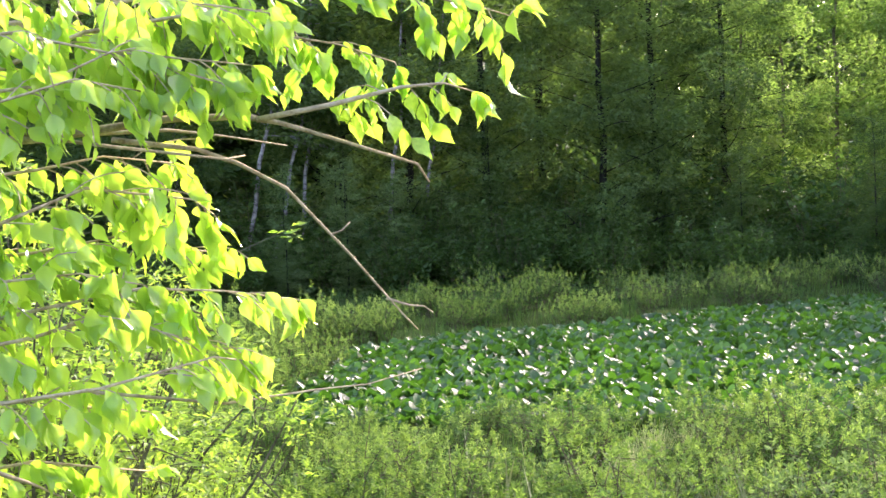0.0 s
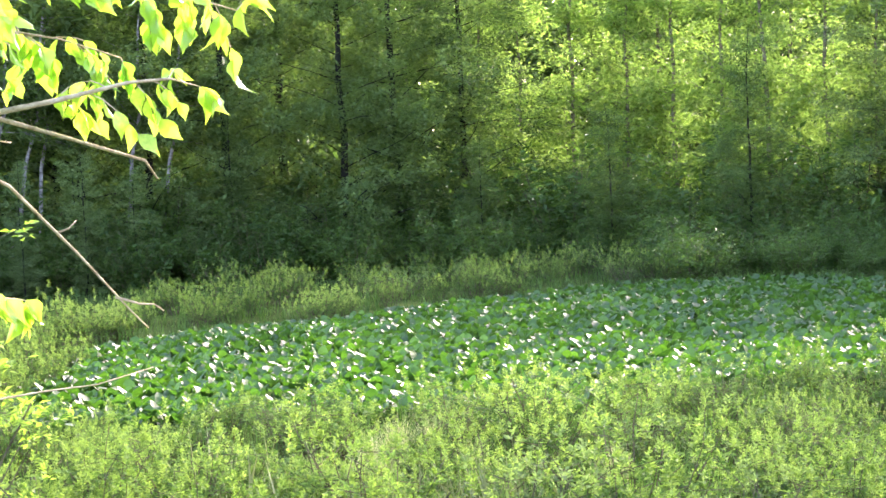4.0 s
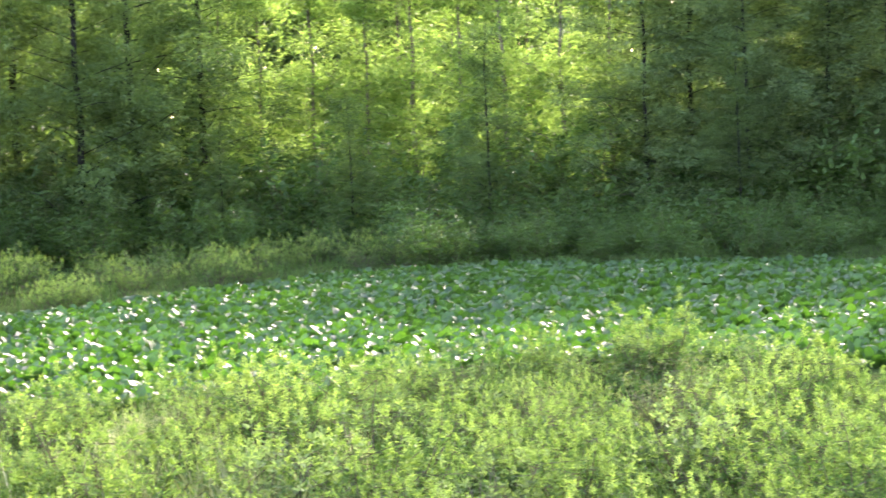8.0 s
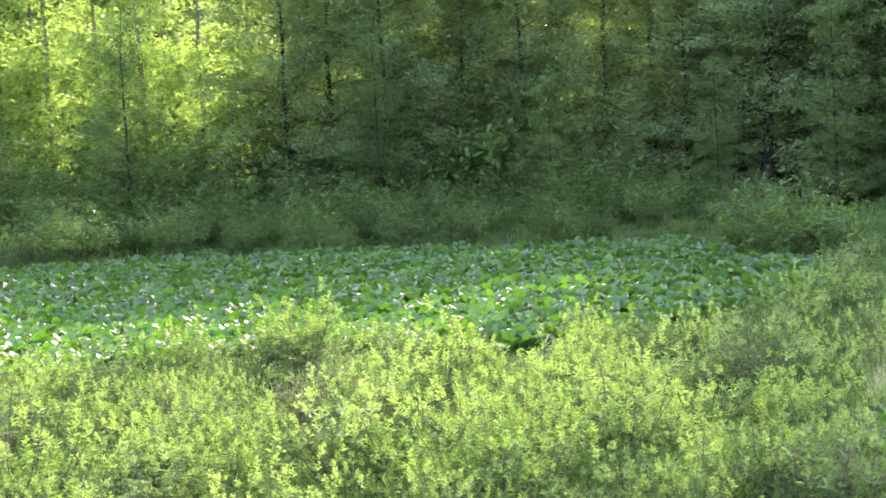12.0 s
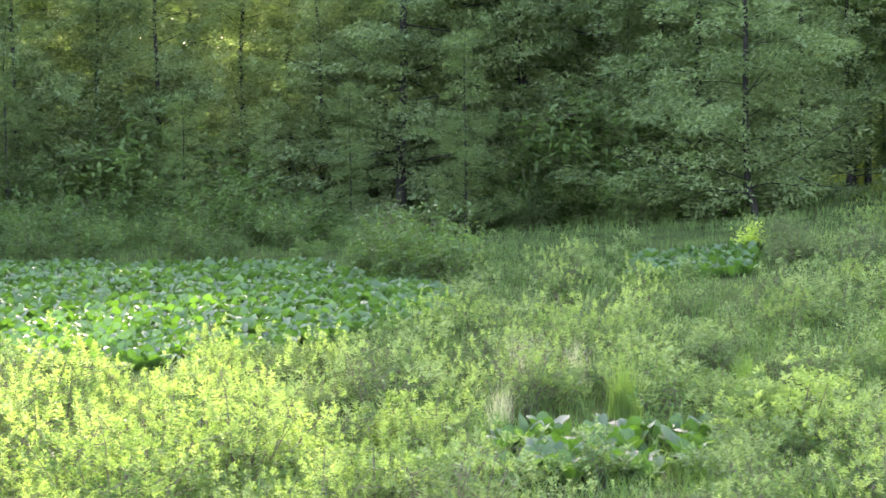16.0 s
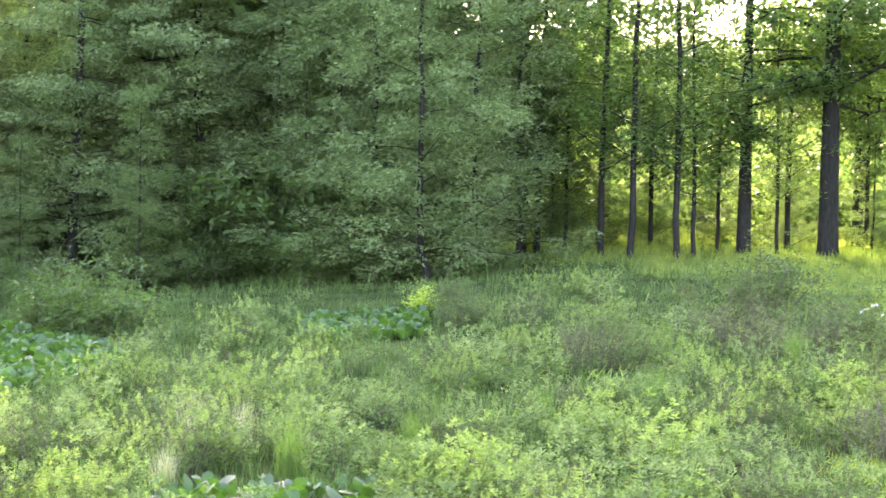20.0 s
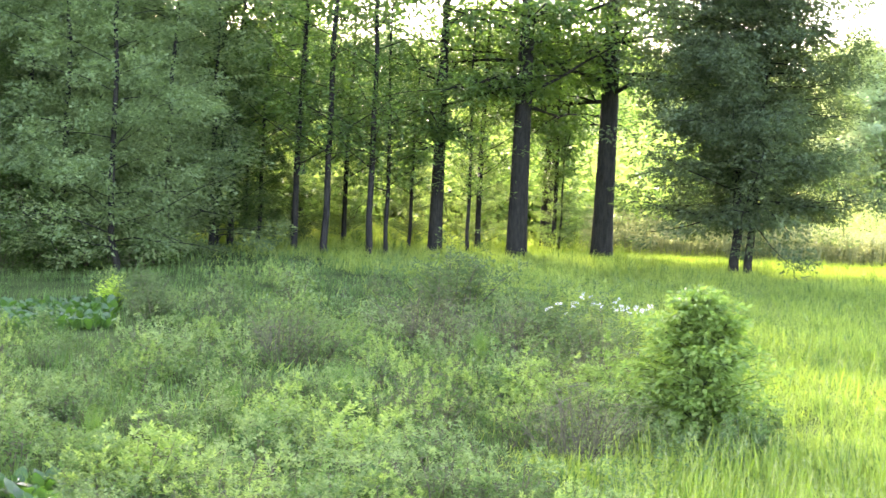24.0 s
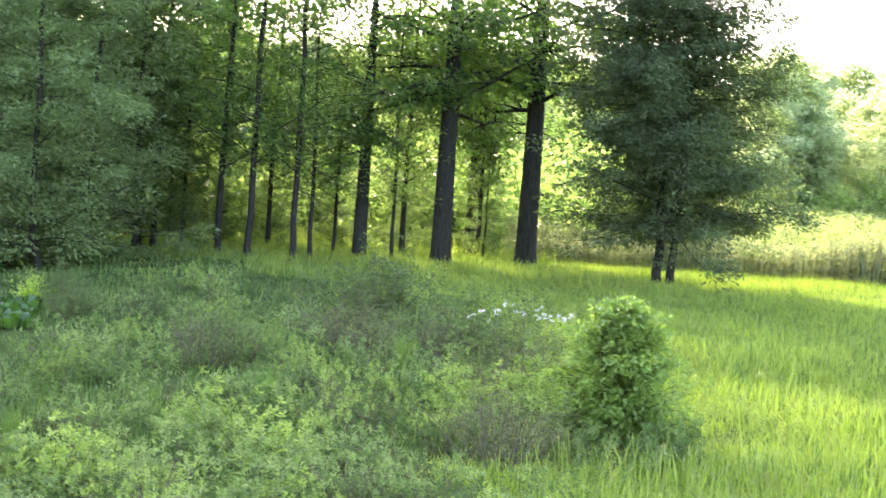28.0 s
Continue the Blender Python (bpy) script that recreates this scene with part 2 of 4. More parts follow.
def tree(name, label, height, trunk_r, crown_from, crown_r, limbs, leaf, leaf_mat, bark, per_clump=60, clumps=7, group="", profile="round", slope=0.25, flat=0.5, top=9.0, clump_r=0.75, lean=0.02, single=8, forks=1, spread=0.24, skip=0.0, inner=0.06):
    """A tapered trunk, limbs with twigs, and a crown of leaf clumps. Above `top` metres the leaves are fewer and larger."""
    t = thing(name, label, "tree", group)
    trunks = []
    for s in range(forks):
        g = Geo()
        bx = 0.0 if forks == 1 else (-0.18 + 0.38 * s)
        x, y = bx, 0.0
        pts = [(x, y, -0.3), (x, y, 0.0), (x, y, 0.4)]
        zs = np.linspace(1.2, height * (1 - 0.12 * s), 10)
        for z in zs:
            x, y = x + rng.normal() * lean * 4 + bx * 0.16, y + rng.normal() * lean * 4
            pts.append((x, y, z))
        r = trunk_r * (1 - 0.15 * s)
        rad = [r * 1.3, r * 1.18, r * 1.03] + [max(0.02, r * (1 - 0.93 * (z / height) ** 1.1)) for z in zs]
        g.tube(pts, rad, 10)
        trunk = part("trunk", g, bark, t, soft=True)
        trunks.append((pts, trunk))
    foliage, rest = Geo(), Geo()
    for i in range(limbs):
        pts = trunks[i % forks][0]
        zz = [p[2] for p in pts]
        u = (i + rng.uniform(0, 0.9)) / limbs
        h = crown_from + (height * 0.97 - crown_from) * u ** (1.0 if profile == "cedar" else 1.25)
        cx, cy = np.interp(h, zz, [p[0] for p in pts]), np.interp(h, zz, [p[1] for p in pts])
        az = i * 2.4 + rng.normal() * 0.3
        v = (h - crown_from) / (height - crown_from)
        reach = {"round": math.sin(math.pi * min(1, 0.25 + 0.75 * v)) ** 0.6, "column": 0.75 + 0.25 * math.sin(3 * v), "skirt": 1.06 - 0.72 * v, "cedar": 0.98 - 0.22 * v - 0.62 * v ** 5, "drop": float(np.interp(v, (0, 0.25, 0.5, 0.75, 1.0), (0.78, 1.0, 0.88, 0.55, 0.08)))}[profile]
        reach = crown_r * max(0.06, reach) * rng.uniform(0.72, 1.15)
        way = (math.cos(az), math.sin(az), slope + rng.normal() * 0.12)
        path = bent((cx, cy, h), way, reach, 5, 0.1, -0.015 if slope < 0.3 else 0.01)
        limb = Geo() if i < single else rest
        r0 = max(0.012, trunk_r * 0.3 * (1 - 0.7 * v))
        limb.tube(path, [0.75 * r0 * (1 - 0.16 * j) for j in range(6)], 5 if i < single else 3)
        high = h > top
        for c in range(max(2, clumps // 2) if high else clumps):
            if rng.uniform() < skip:
                continue
            s = rng.uniform(inner, 1.0)
            k = min(4, int(s * 5))
            q = np.array(path[k]) * (1 - (s * 5 - k)) + np.array(path[k + 1]) * (s * 5 - k)
            off = rng.normal(size=3) * np.array([0.5, 0.5, 0.28]) * crown_r * spread
            if i < single:
                limb.tube([tuple(q), tuple(q + off * 0.5 + np.array([0, 0, 0.05])), tuple(q + off)], [r0 * 0.4, r0 * 0.28, 0.006], 3)
            n = per_clump // 3 if high else per_clump
            clump(foliage, q + off, clump_r * rng.uniform(0.7, 1.25), n, leaf * (1.8 if high else 1.0), np.array(way), flat)
        if i < single:
            part("limb", limb, bark, trunks[i % forks][1], soft=True)
    if rest.n:
        tagged(part("branchwork", rest, bark, t, soft=True), kind="stuff")
    part("crown", foliage, leaf_mat, t)
    return t


def shrub(name, label, height, spread, stems, leaf, leaf_mat, per=24, group="", width=0.5, twiggy=0.0, levels=(2, 3, 4, 5), up=0.35, single=4, jitter=0.13, category="shrub", shoots=None):
    """Many stems from one root, each with short twigs that end in whorls of leaves."""
    t = thing(name, label, category, group)
    rest, fol, tips = Geo(), Geo(), Geo()
    for i in range(stems):
        az, out = rng.uniform(0, 6.283), rng.uniform(0, 1) ** 0.6
        way = (math.cos(az) * out * spread / height, math.sin(az) * out * spread / height, 1.0)
        h = height * rng.uniform(0.55, 1.08) * (1 - 0.28 * out)
        path = bent((math.cos(az) * out * spread * 0.25, math.sin(az) * out * spread * 0.25, -0.08), way, h * math.hypot(1, out * spread / height) ** 0.5, 5, 0.09)
        g = Geo() if i < single else rest
        r = 0.008 + 0.004 * height
        g.tube(path, [r * (1 - 0.15 * j) for j in range(6)], 3)
        for k in levels:
            for b in range(3):
                base_p = np.array(path[k])
                off = rng.normal(size=3) * np.array([1, 1, 0.6]) * jitter * (0.6 + 0.4 * height)
                if b == 0:
                    g.tube([tuple(base_p), tuple(base_p + off)], [0.005, 0.002], 3)
                if rng.uniform() < twiggy:
                    continue
                end = base_p + off
                if shoots and k == levels[-1]:
                    # an upright leafy shoot
                    n = int(per * 0.68) + 1
                    climb = rng.uniform(0, 1, (n, 1))
                    d = rand_dirs(n) * np.array([1, 1, 0.3]) + np.array([0, 0, 0.35]) + climb * np.array([0, 0, 0.5])
                    rise = (0.07 + 0.07 * rng.uniform()) * np.array([rng.normal() * 0.2, rng.normal() * 0.2, 1.0])
                    tips.leaves(end + climb * rise + d * 0.012, d, rand_dirs(n) * 0.6 + np.array([0, 0, 1.0]), leaf * (1.08 - 0.45 * climb[:, 0]) * rng.uniform(0.75, 1.15, n), width)
                    continue
                d = rand_dirs(per // 3 + 1) * np.array([1, 1, 0.5]) + np.array([0, 0, up])
                fol.leaves(end + d * 0.02 + rng.normal(size=d.shape) * leaf * 0.4, d, rand_dirs(len(d)) * 0.7 + np.array([0, 0, 1.0]), leaf * rng.uniform(0.6, 1.25, len(d)), width)
        if i < single:
            part("stem", g, M_STEM, t)
    if rest.n:
        tagged(part("twiggy_growth", rest, M_STEM, t), kind="stuff")
    part("foliage", fol, leaf_mat, t)
    if tips.n:
        tagged(part("young_shoot", tips, shoots, t, "fresh green shoot tips, paled for the light on them"), kind="stuff")
    return t


# ---- the ground: one sheet from the bank to the horizon ----
def ground():
    line = [-3000, -1200, -500, -250] + list(np.arange(-150, -20, 10)) + list(np.arange(-20, 80, 1.25)) + list(np.arange(80, 200, 6)) + [250, 500, 1200, 3000]
    liney = [-3000, -1200, -500, -200, -80, -40, -20] + list(np.arange(-12, 80, 1.25)) + list(np.arange(80, 200, 6)) + [250, 500, 1200, 3000]
    g = Geo()
    g.v = [np.array([(x, y, ground_z(x, y)) for y in liney for x in line])]
    w = len(line)
    g.f = [(j * w + i, j * w + i + 1, (j + 1) * w + i + 1, (j + 1) * w + i) for j in range(len(liney) - 1) for i in range(w - 1)]
    tagged(new("ground", g.mesh("ground", M_GROUND, True)), "damp dark marsh soil under low green growth", "ground", kind="structure")


ground()

# ---- woods ----
WOODS = "trees of the wood's edge"
DEEP = "trees deeper in the wood"


def plant(proto, d, a, scale=1.0, turn=None, lean=(0, 0)):
    return copy_thing(proto, on_ground(d, a, rng.uniform(0, 360) if turn is None else turn, scale, 0.03, lean))


def settle(proto, d, a, scale=1.0, turn=0.0, lean=(0, 0)):
    proto.matrix_basis = on_ground(d, a, turn, scale, 0.03, lean)
    return proto


maple = tree("broadleaf_tree", "tall dark green broadleaf tree at the wood's edge", 17, 0.15, 0.7, 3.9, 50, 0.15, M_LEAF_DARK, M_BARK, 135, 6, WOODS, "skirt", flat=0.55, clump_r=0.68, slope=0.32, single=6, spread=0.36)
settle(maple, 61, 6.6)
lightened_maple = tree("maple_tree", "tall maple at the wood's edge, light put into its leaf colour", 17, 0.115, 0.8, 4.1, 52, 0.15, M_LEAF_LIGHTENED, M_BARK, 135, 6, WOODS, "skirt", flat=0.5, clump_r=0.68, slope=0.26, single=6, spread=0.36)
settle(lightened_maple, 57, 23.4, 0.85)
layered = tree("maple_tree", "maple with level sprays of leaves, glare put into their colour", 16, 0.17, 1.7, 4.4, 46, 0.14, M_LEAF_LIGHTENED, M_BARK, 135, 7, WOODS, "skirt", slope=0.1, flat=0.26, clump_r=0.85, single=6, spread=0.28)
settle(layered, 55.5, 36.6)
aspen = tree("aspen_tree", "slender sunlit yellow-green tree with small leaves", 16, 0.09, 1.0, 2.5, 46, 0.18, M_LEAF_BRIGHT, M_ASPEN, 66, 5, WOODS, "column", 0.5, skip=0.12, clump_r=0.6)
settle(aspen, 65, 12.2)
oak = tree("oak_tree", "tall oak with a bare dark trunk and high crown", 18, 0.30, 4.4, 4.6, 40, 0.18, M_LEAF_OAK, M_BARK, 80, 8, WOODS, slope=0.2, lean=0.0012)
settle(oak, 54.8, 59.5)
pole = tree("young_tree", "thin straight young tree with sparse dark leaves", 15, 0.10, 2.6, 2.9, 26, 0.16, M_LEAF_OAK, M_BARK, 50, 7, WOODS, slope=0.42, single=6, lean=0.012, clump_r=0.75, spread=0.32, skip=0.15)
settle(pole, 52.1, 53.6)
birch = tree("birch_tree", "slender pale-barked birch leaning in deep shade", 15, 0.085, 5.0, 2.2, 26, 0.19, M_LEAF_DARK, M_BIRCH, 40, 6, WOODS, lean=0.018, single=5)
settle(birch, 58.5, -6.2, lean=(0, 10))
back = tree("broadleaf_tree", "tall shaded tree deep in the wood", 17, 0.18, 1.2, 4.4, 34, 0.55, M_LEAF_DARK, M_BARK, 21, 5, DEEP, top=99.0, clump_r=1.2, single=2)
settle(back, 72, -10)
cedar = tree("cedar_tree", "dense dark broad cedar with two short bare trunks", 15.5, 0.14, 1.35, 3.45, 290, 0.12, M_LEAF_CEDAR, M_BARK, 64, 14, "", "cedar", 0.1, 0.42, top=99.0, clump_r=0.5, forks=2, single=10, inner=0.12, spread=0.22)
settle(cedar, 52, 66.3, 1.0, -66)
far_tree = tree("broadleaf_tree", "round sunlit tree beyond the far field, leaf colour paled for haze", 11, 0.16, 0.4, 4.2, 34, 0.38, M_LEAF_FAR, M_BARK, 56, 7, "trees beyond the far field", top=99.0, clump_r=1.0, single=2)
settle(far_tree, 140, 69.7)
under = shrub("understory_bush", "leafy dark green bush under the trees", 2.6, 1.8, 24, 0.17, M_LEAF_OAK, 25, "bushes along the wood", jitter=0.2, levels=(1, 2, 3, 4, 5), up=0.1)
settle(under, 57, 2.0)
lit_bush = shrub("sunlit_bush", "sunlit yellow-green bush in the clearing", 3.0, 1.9, 24, 0.27, M_LEAF_BRIGHT, 14, "bushes in the clearing", jitter=0.2, levels=(1, 2, 3, 4, 5), up=0.1)
settle(lit_bush, 66, 54.0)

for d, a, s in ((59, -9, 0.9), (61, -11.5, 1.0), (62, -3.0, 1.0), (60.5, 1.4, 1.0), (63, 3.2, 1.1), (60, 4.9, 0.95), (62, -14, 1.0), (62, -1.0, 0.9), (62, 8.6, 0.9)):
    plant(maple, d, a, s)
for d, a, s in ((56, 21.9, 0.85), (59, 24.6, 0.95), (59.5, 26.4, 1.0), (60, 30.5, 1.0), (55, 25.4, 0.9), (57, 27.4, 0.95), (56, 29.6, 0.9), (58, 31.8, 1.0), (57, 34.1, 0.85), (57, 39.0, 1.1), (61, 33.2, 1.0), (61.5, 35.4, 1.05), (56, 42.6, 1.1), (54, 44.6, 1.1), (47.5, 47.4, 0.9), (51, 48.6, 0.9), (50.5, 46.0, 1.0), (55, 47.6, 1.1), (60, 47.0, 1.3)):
    plant(lightened_maple, d, a, s)
# saplings between the bare trunks
for d, a, s in ((55, 50.2, 0.6), (57.5, 51.2, 0.4), (58, 52.6, 0.3), (59, 56.2, 0.26), (58.5, 58.3, 0.3), (60, 60.8, 0.28), (59, 54.2, 0.3)):
    plant(maple, d, a, s)
# young maples in front of the dark wood, sunlight put into their lighter leaves
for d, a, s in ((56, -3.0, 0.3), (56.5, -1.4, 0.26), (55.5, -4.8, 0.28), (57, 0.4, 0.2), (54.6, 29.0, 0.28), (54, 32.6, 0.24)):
    plant(lightened_maple, d, a, s)
for i in range(12):
    plant(aspen, rng.uniform(88, 100), 7 + 15 * (i + rng.uniform(0, 1)) / 12, rng.uniform(1.0, 1.2))
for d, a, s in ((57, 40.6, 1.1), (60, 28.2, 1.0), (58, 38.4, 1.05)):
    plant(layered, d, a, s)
for d, a, s in ((68, 9.0, 1.0), (67, 10.6, 1.0), (64, 13.8, 0.95), (62.5, 15.2, 1.0), (61, 16.6, 0.95), (59.5, 18.0, 1.0), (58.5, 19.4, 0.95), (57.5, 20.9, 0.9), (66, 14.6, 1.05), (63, 18.4, 1.05)):
    plant(aspen, d, a, s)
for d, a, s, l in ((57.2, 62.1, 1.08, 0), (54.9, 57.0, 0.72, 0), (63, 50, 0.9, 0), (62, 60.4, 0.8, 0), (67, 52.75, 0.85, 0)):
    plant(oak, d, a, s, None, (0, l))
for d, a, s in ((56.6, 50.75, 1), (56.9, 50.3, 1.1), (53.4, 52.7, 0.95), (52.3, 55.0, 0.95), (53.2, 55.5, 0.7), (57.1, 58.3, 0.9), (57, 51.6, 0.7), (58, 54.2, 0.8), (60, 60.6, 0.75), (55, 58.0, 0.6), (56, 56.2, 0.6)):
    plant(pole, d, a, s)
for d, a, s, l in ((59.5, -5.3, 0.95, 11), (60, -4.5, 0.9, 6), (60, -1.9, 0.95, 7), (60.5, -0.9, 0.9, 9), (62, -7.8, 1, -4)):
    plant(birch, d, a, s, 0, (0, l))
for i in range(28):
    plant(back, rng.uniform(68, 90), -18 + 21 * (i + rng.uniform(0, 1)) / 28, rng.uniform(0.9, 1.15))
for i in range(24):
    plant(back, rng.uniform(105, 130), -18 + 24 * (i + rng.uniform(0, 1)) / 24, rng.uniform(1.1, 1.3))
for i in range(46):
    plant(back, rng.uniform(114, 142), 5 + 39 * (i + rng.uniform(0, 1)) / 46, rng.uniform(1.1, 1.35))
for i in range(12):
    plant(back, rng.uniform(100, 112), 4 + 16 * (i + rng.uniform(0, 1)) / 12, rng.uniform(1.05, 1.2))
for i in range(12):
    plant(back, rng.uniform(92, 104), 20 + 12 * (i + rng.uniform(0, 1)) / 12, rng.uniform(1.0, 1.12))
for i in range(9):
    plant(back, rng.uniform(76, 90), 30 + 13 * (i + rng.uniform(0, 1)) / 9, rng.uniform(0.8, 0.95))
# taller trees added deeper in, crowns out of view, to shade the marsh
for d, a, s in ((67, 41.0, 1.8), (64, 41.8, 1.75), (66, 43.2, 1.8), (63, 44.6, 1.75), (66, 46.4, 1.65)):
    plant(back, d, a, s)
for i in range(16):
    plant(aspen, rng.uniform(92, 112), 46 + 17 * (i + rng.uniform(0, 1)) / 16, rng.uniform(0.7, 1.0))
for i in range(12):
    plant(maple, np.interp(-13 + 5.2 * i, (-15, 8, 21, 50), (57, 57, 52.5, 50)) + rng.uniform(0, 2), -13 + 5.2 * i + rng.uniform(-1.5, 1.5), rng.uniform(0.22, 0.4))
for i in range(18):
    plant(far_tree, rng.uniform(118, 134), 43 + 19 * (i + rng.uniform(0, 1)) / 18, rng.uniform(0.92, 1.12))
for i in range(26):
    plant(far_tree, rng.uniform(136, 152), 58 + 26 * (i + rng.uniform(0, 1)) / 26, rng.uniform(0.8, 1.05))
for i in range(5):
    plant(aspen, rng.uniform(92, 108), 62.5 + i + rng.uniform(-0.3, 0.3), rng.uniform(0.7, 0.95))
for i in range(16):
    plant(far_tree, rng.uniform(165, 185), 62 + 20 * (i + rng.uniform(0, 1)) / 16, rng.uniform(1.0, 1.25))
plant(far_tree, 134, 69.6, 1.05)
for i in range(18):
    plant(lit_bush, rng.uniform(126, 134), 60 + 22 * (i + rng.uniform(0, 1)) / 18, rng.uniform(0.8, 1.3))
for i in range(58):
    a = -15 + 64 * (i + rng.uniform(0, 1)) / 58
    edge = np.interp(a, (-15, 8, 14, 21, 36, 40, 49), (57, 57, 56, 52.5, 53, 52, 49))
    if 34.2 < a < 38.6:
        continue
    plant(under, edge + rng.uniform(-1.2, 1.5), a, rng.uniform(0.5, 1.0))
for i in range(26):
    a = -15 + 62 * (i + rng.uniform(0, 1)) / 26
    edge = np.interp(a, (-15, 8, 14, 21, 36, 40, 49), (60, 60, 59.5, 55.5, 56, 55, 51))
    if 34.2 < a < 38.6:
        continue
    plant(under, edge + rng.uniform(-1, 1), a, rng.uniform(1.2, 1.75))
for i in range(10):
    plant(under, rng.uniform(50, 51.5), 18 + 18 * (i + rng.uniform(0, 1)) / 10, rng.uniform(0.35, 0.55))
for i in range(46):
    plant(lit_bush, rng.uniform(65, 86), 47.5 + 17.5 * (i + rng.uniform(0, 1)) / 46, rng.uniform(0.7, 2.0))
for d, a, s in ((60.5, 36.9, 1.2), (61.5, 37.8, 1.3), (62, 35.3, 1.3), (63, 36.2, 1.4), (61, 34.4, 1.1), (60, 38.5, 1.1)):
    plant(under, d, a, s)

# ---- shrubs of the marsh ----
LOW = "low shrubs of the marsh"
kinds = [shrub("marsh_shrub", "low bright green leafy marsh shrub", 1.15, 0.8, 26, 0.05, M_LEAF_SHRUB, 42, LOW, shoots=M_LEAF_TIP, levels=(3, 4, 5), single=3),
         shrub("marsh_shrub", "low twiggy grey-green marsh shrub", 1.0, 0.8, 22, 0.06, M_LEAF_GREY, 22, LOW, twiggy=0.4, shoots=M_GREY_TIP, single=3),
         shrub("marsh_shrub", "taller pale green marsh shrub with upright shoots", 1.3, 0.62, 24, 0.05, M_LEAF_SHRUB, 42, LOW, 0.45, shoots=M_LEAF_TIP, levels=(3, 4, 5), single=3)]
for i, k in enumerate(kinds):
    settle(k, 22 + i, 10 + 6 * i)


def bed_edge(a):
    """The far edge of the large bed."""
    return np.interp(a, (-6.5, -4, -2.6, 0.2, 3.6, 7.5, 12.5, 17.4, 23, 28.4, 33.6, 37.9, 38.5), (28, 31, 36.5, 38.5, 39.3, 42, 45.5, 46.5, 44.5, 43, 42, 35, 33))


def in_patch(d, a):
    """The three beds of skunk cabbage."""
    if 43.6 < a < 47.4 and 34.6 < d < 38.8:
        return True
    if 39.5 < a < 46 and 16.8 < d < 19.3:
        return True
    if a < -6.5 or a > 38.5:
        return False
    near = np.interp(a, (-6.5, 0, 12, 16, 24, 30, 35, 38.5), (25, 25, 24, 26.5, 26.5, 25, 28, 31))
    return near < d < bed_edge(a)


rooted = []


def free(d, a, gap):
    """True where no shrub stands closer than the gap; keeps the place."""
    x, y = polar(d, a)
    if any((x - u) ** 2 + (y - v) ** 2 < gap * gap for u, v in rooted):
        return False
    rooted.append((x, y))
    return True


placed = 0
while placed < 205:
    a, d = rng.uniform(-9, 66), 13.8 + 28 * rng.uniform(0, 1) ** 1.5
    if in_patch(d + 0.9, a) or in_patch(d - 0.5, a) or (43.0 < a < 47.8 and 32 < d < 40) or (a < 36 and d > 30) or (a > 62 and d > 19):
        continue
    if not free(d, a, 0.78):
        continue
    placed += 1
    # past 40 degrees mostly the grey kind, shade partly put into its colour
    grey = 0.2 if a < 40 else 0.7
    which = 1 if rng.uniform() < grey else (0 if rng.uniform() < 0.6 else 2)
    plant(kinds[which], d, a, rng.uniform(0.6, 1.25) * (np.interp(d, (16, 27), (1.0, 0.62)) if a < 38 else 0.74))
# the far side of the large bed: sunny shrubs, then shaded bushes under the wood
for i in range(64):
    a = -9 + 25 * (i + rng.uniform(0, 1)) / 64
    plant(kinds[1 if rng.uniform() < 0.25 else (0 if rng.uniform() < 0.6 else 2)], bed_edge(a) + rng.uniform(0.6, 12), a, rng.uniform(0.6, 1.1))
for i in range(34):
    a = 14 + 24 * (i + rng.uniform(0, 1)) / 34
    plant(under, bed_edge(a) + 1.0 + 7 * rng.uniform(0, 1) ** 1.2, a, rng.uniform(0.25, 0.7))
for i in range(14):
    plant(kinds[0 if rng.uniform() < 0.6 else 2], rng.uniform(27, 36), -8.6 + 4.2 * (i + rng.uniform(0, 1)) / 14, rng.uniform(0.6, 1.0))


def herb_carpet(name, label, material, n, size):
    """Leafy sprigs of low plants that fill the ground between the shrubs, in uneven mounds."""
    g = Geo()
    at = []
    while len(at) < n:
        a, d = rng.uniform(-10, 68), 13.6 + 32 * rng.uniform(0, 1) ** 1.4
        if in_patch(d, a) or (43.8 < a < 47.8 and 34 < d < 40) or (a < 36 and d > 30) or (a > 63 and d > 20 and rng.uniform() < 0.9):
            continue
        x, y = polar(d, a)
        if a < 40 and d < 23 and rng.uniform() < 0.55:
            continue
        mound = noise.noise((x * 0.7, y * 0.7, 9.0))
        if mound < (0.0 if a < 41 else 0.22):
            continue
        at.append((x, y, ground_z(x, y) + max(0.05, 0.12 + 0.5 * mound) * rng.uniform(0.5, 1.1)))
    at = np.array(at)
    for k in range(6):
        d = rand_dirs(n) * np.array([1, 1, 0.5]) + np.array([0, 0, 0.3])
        g.leaves(at + rng.normal(size=at.shape) * 0.04, d, rand_dirs(n) * 0.6 + np.array([0, 0, 1.0]), size * rng.uniform(0.6, 1.3, n), 0.45)
    tagged(new(name, g.mesh(name, material)), label, "low plants", kind="stuff")


herb_carpet("herb_carpet", "low leafy green plants between the shrubs", M_LEAF_SHRUB, 11000, 0.065)
herb_carpet("herb_carpet", "low grey-green plants between the shrubs", M_LEAF_GREY, 8000, 0.065)

# upright leafy herbs of the open marsh
herb = shrub("marsh_herb", "upright pale green herb with whorls of small leaves", 0.8, 0.34, 8, 0.08, M_LEAF_SHRUB, 18, "upright herbs of the marsh", 0.4, single=3, jitter=0.08, levels=(3, 4, 5), category="herb", shoots=M_GREY_TIP)
settle(herb, 21, 52)
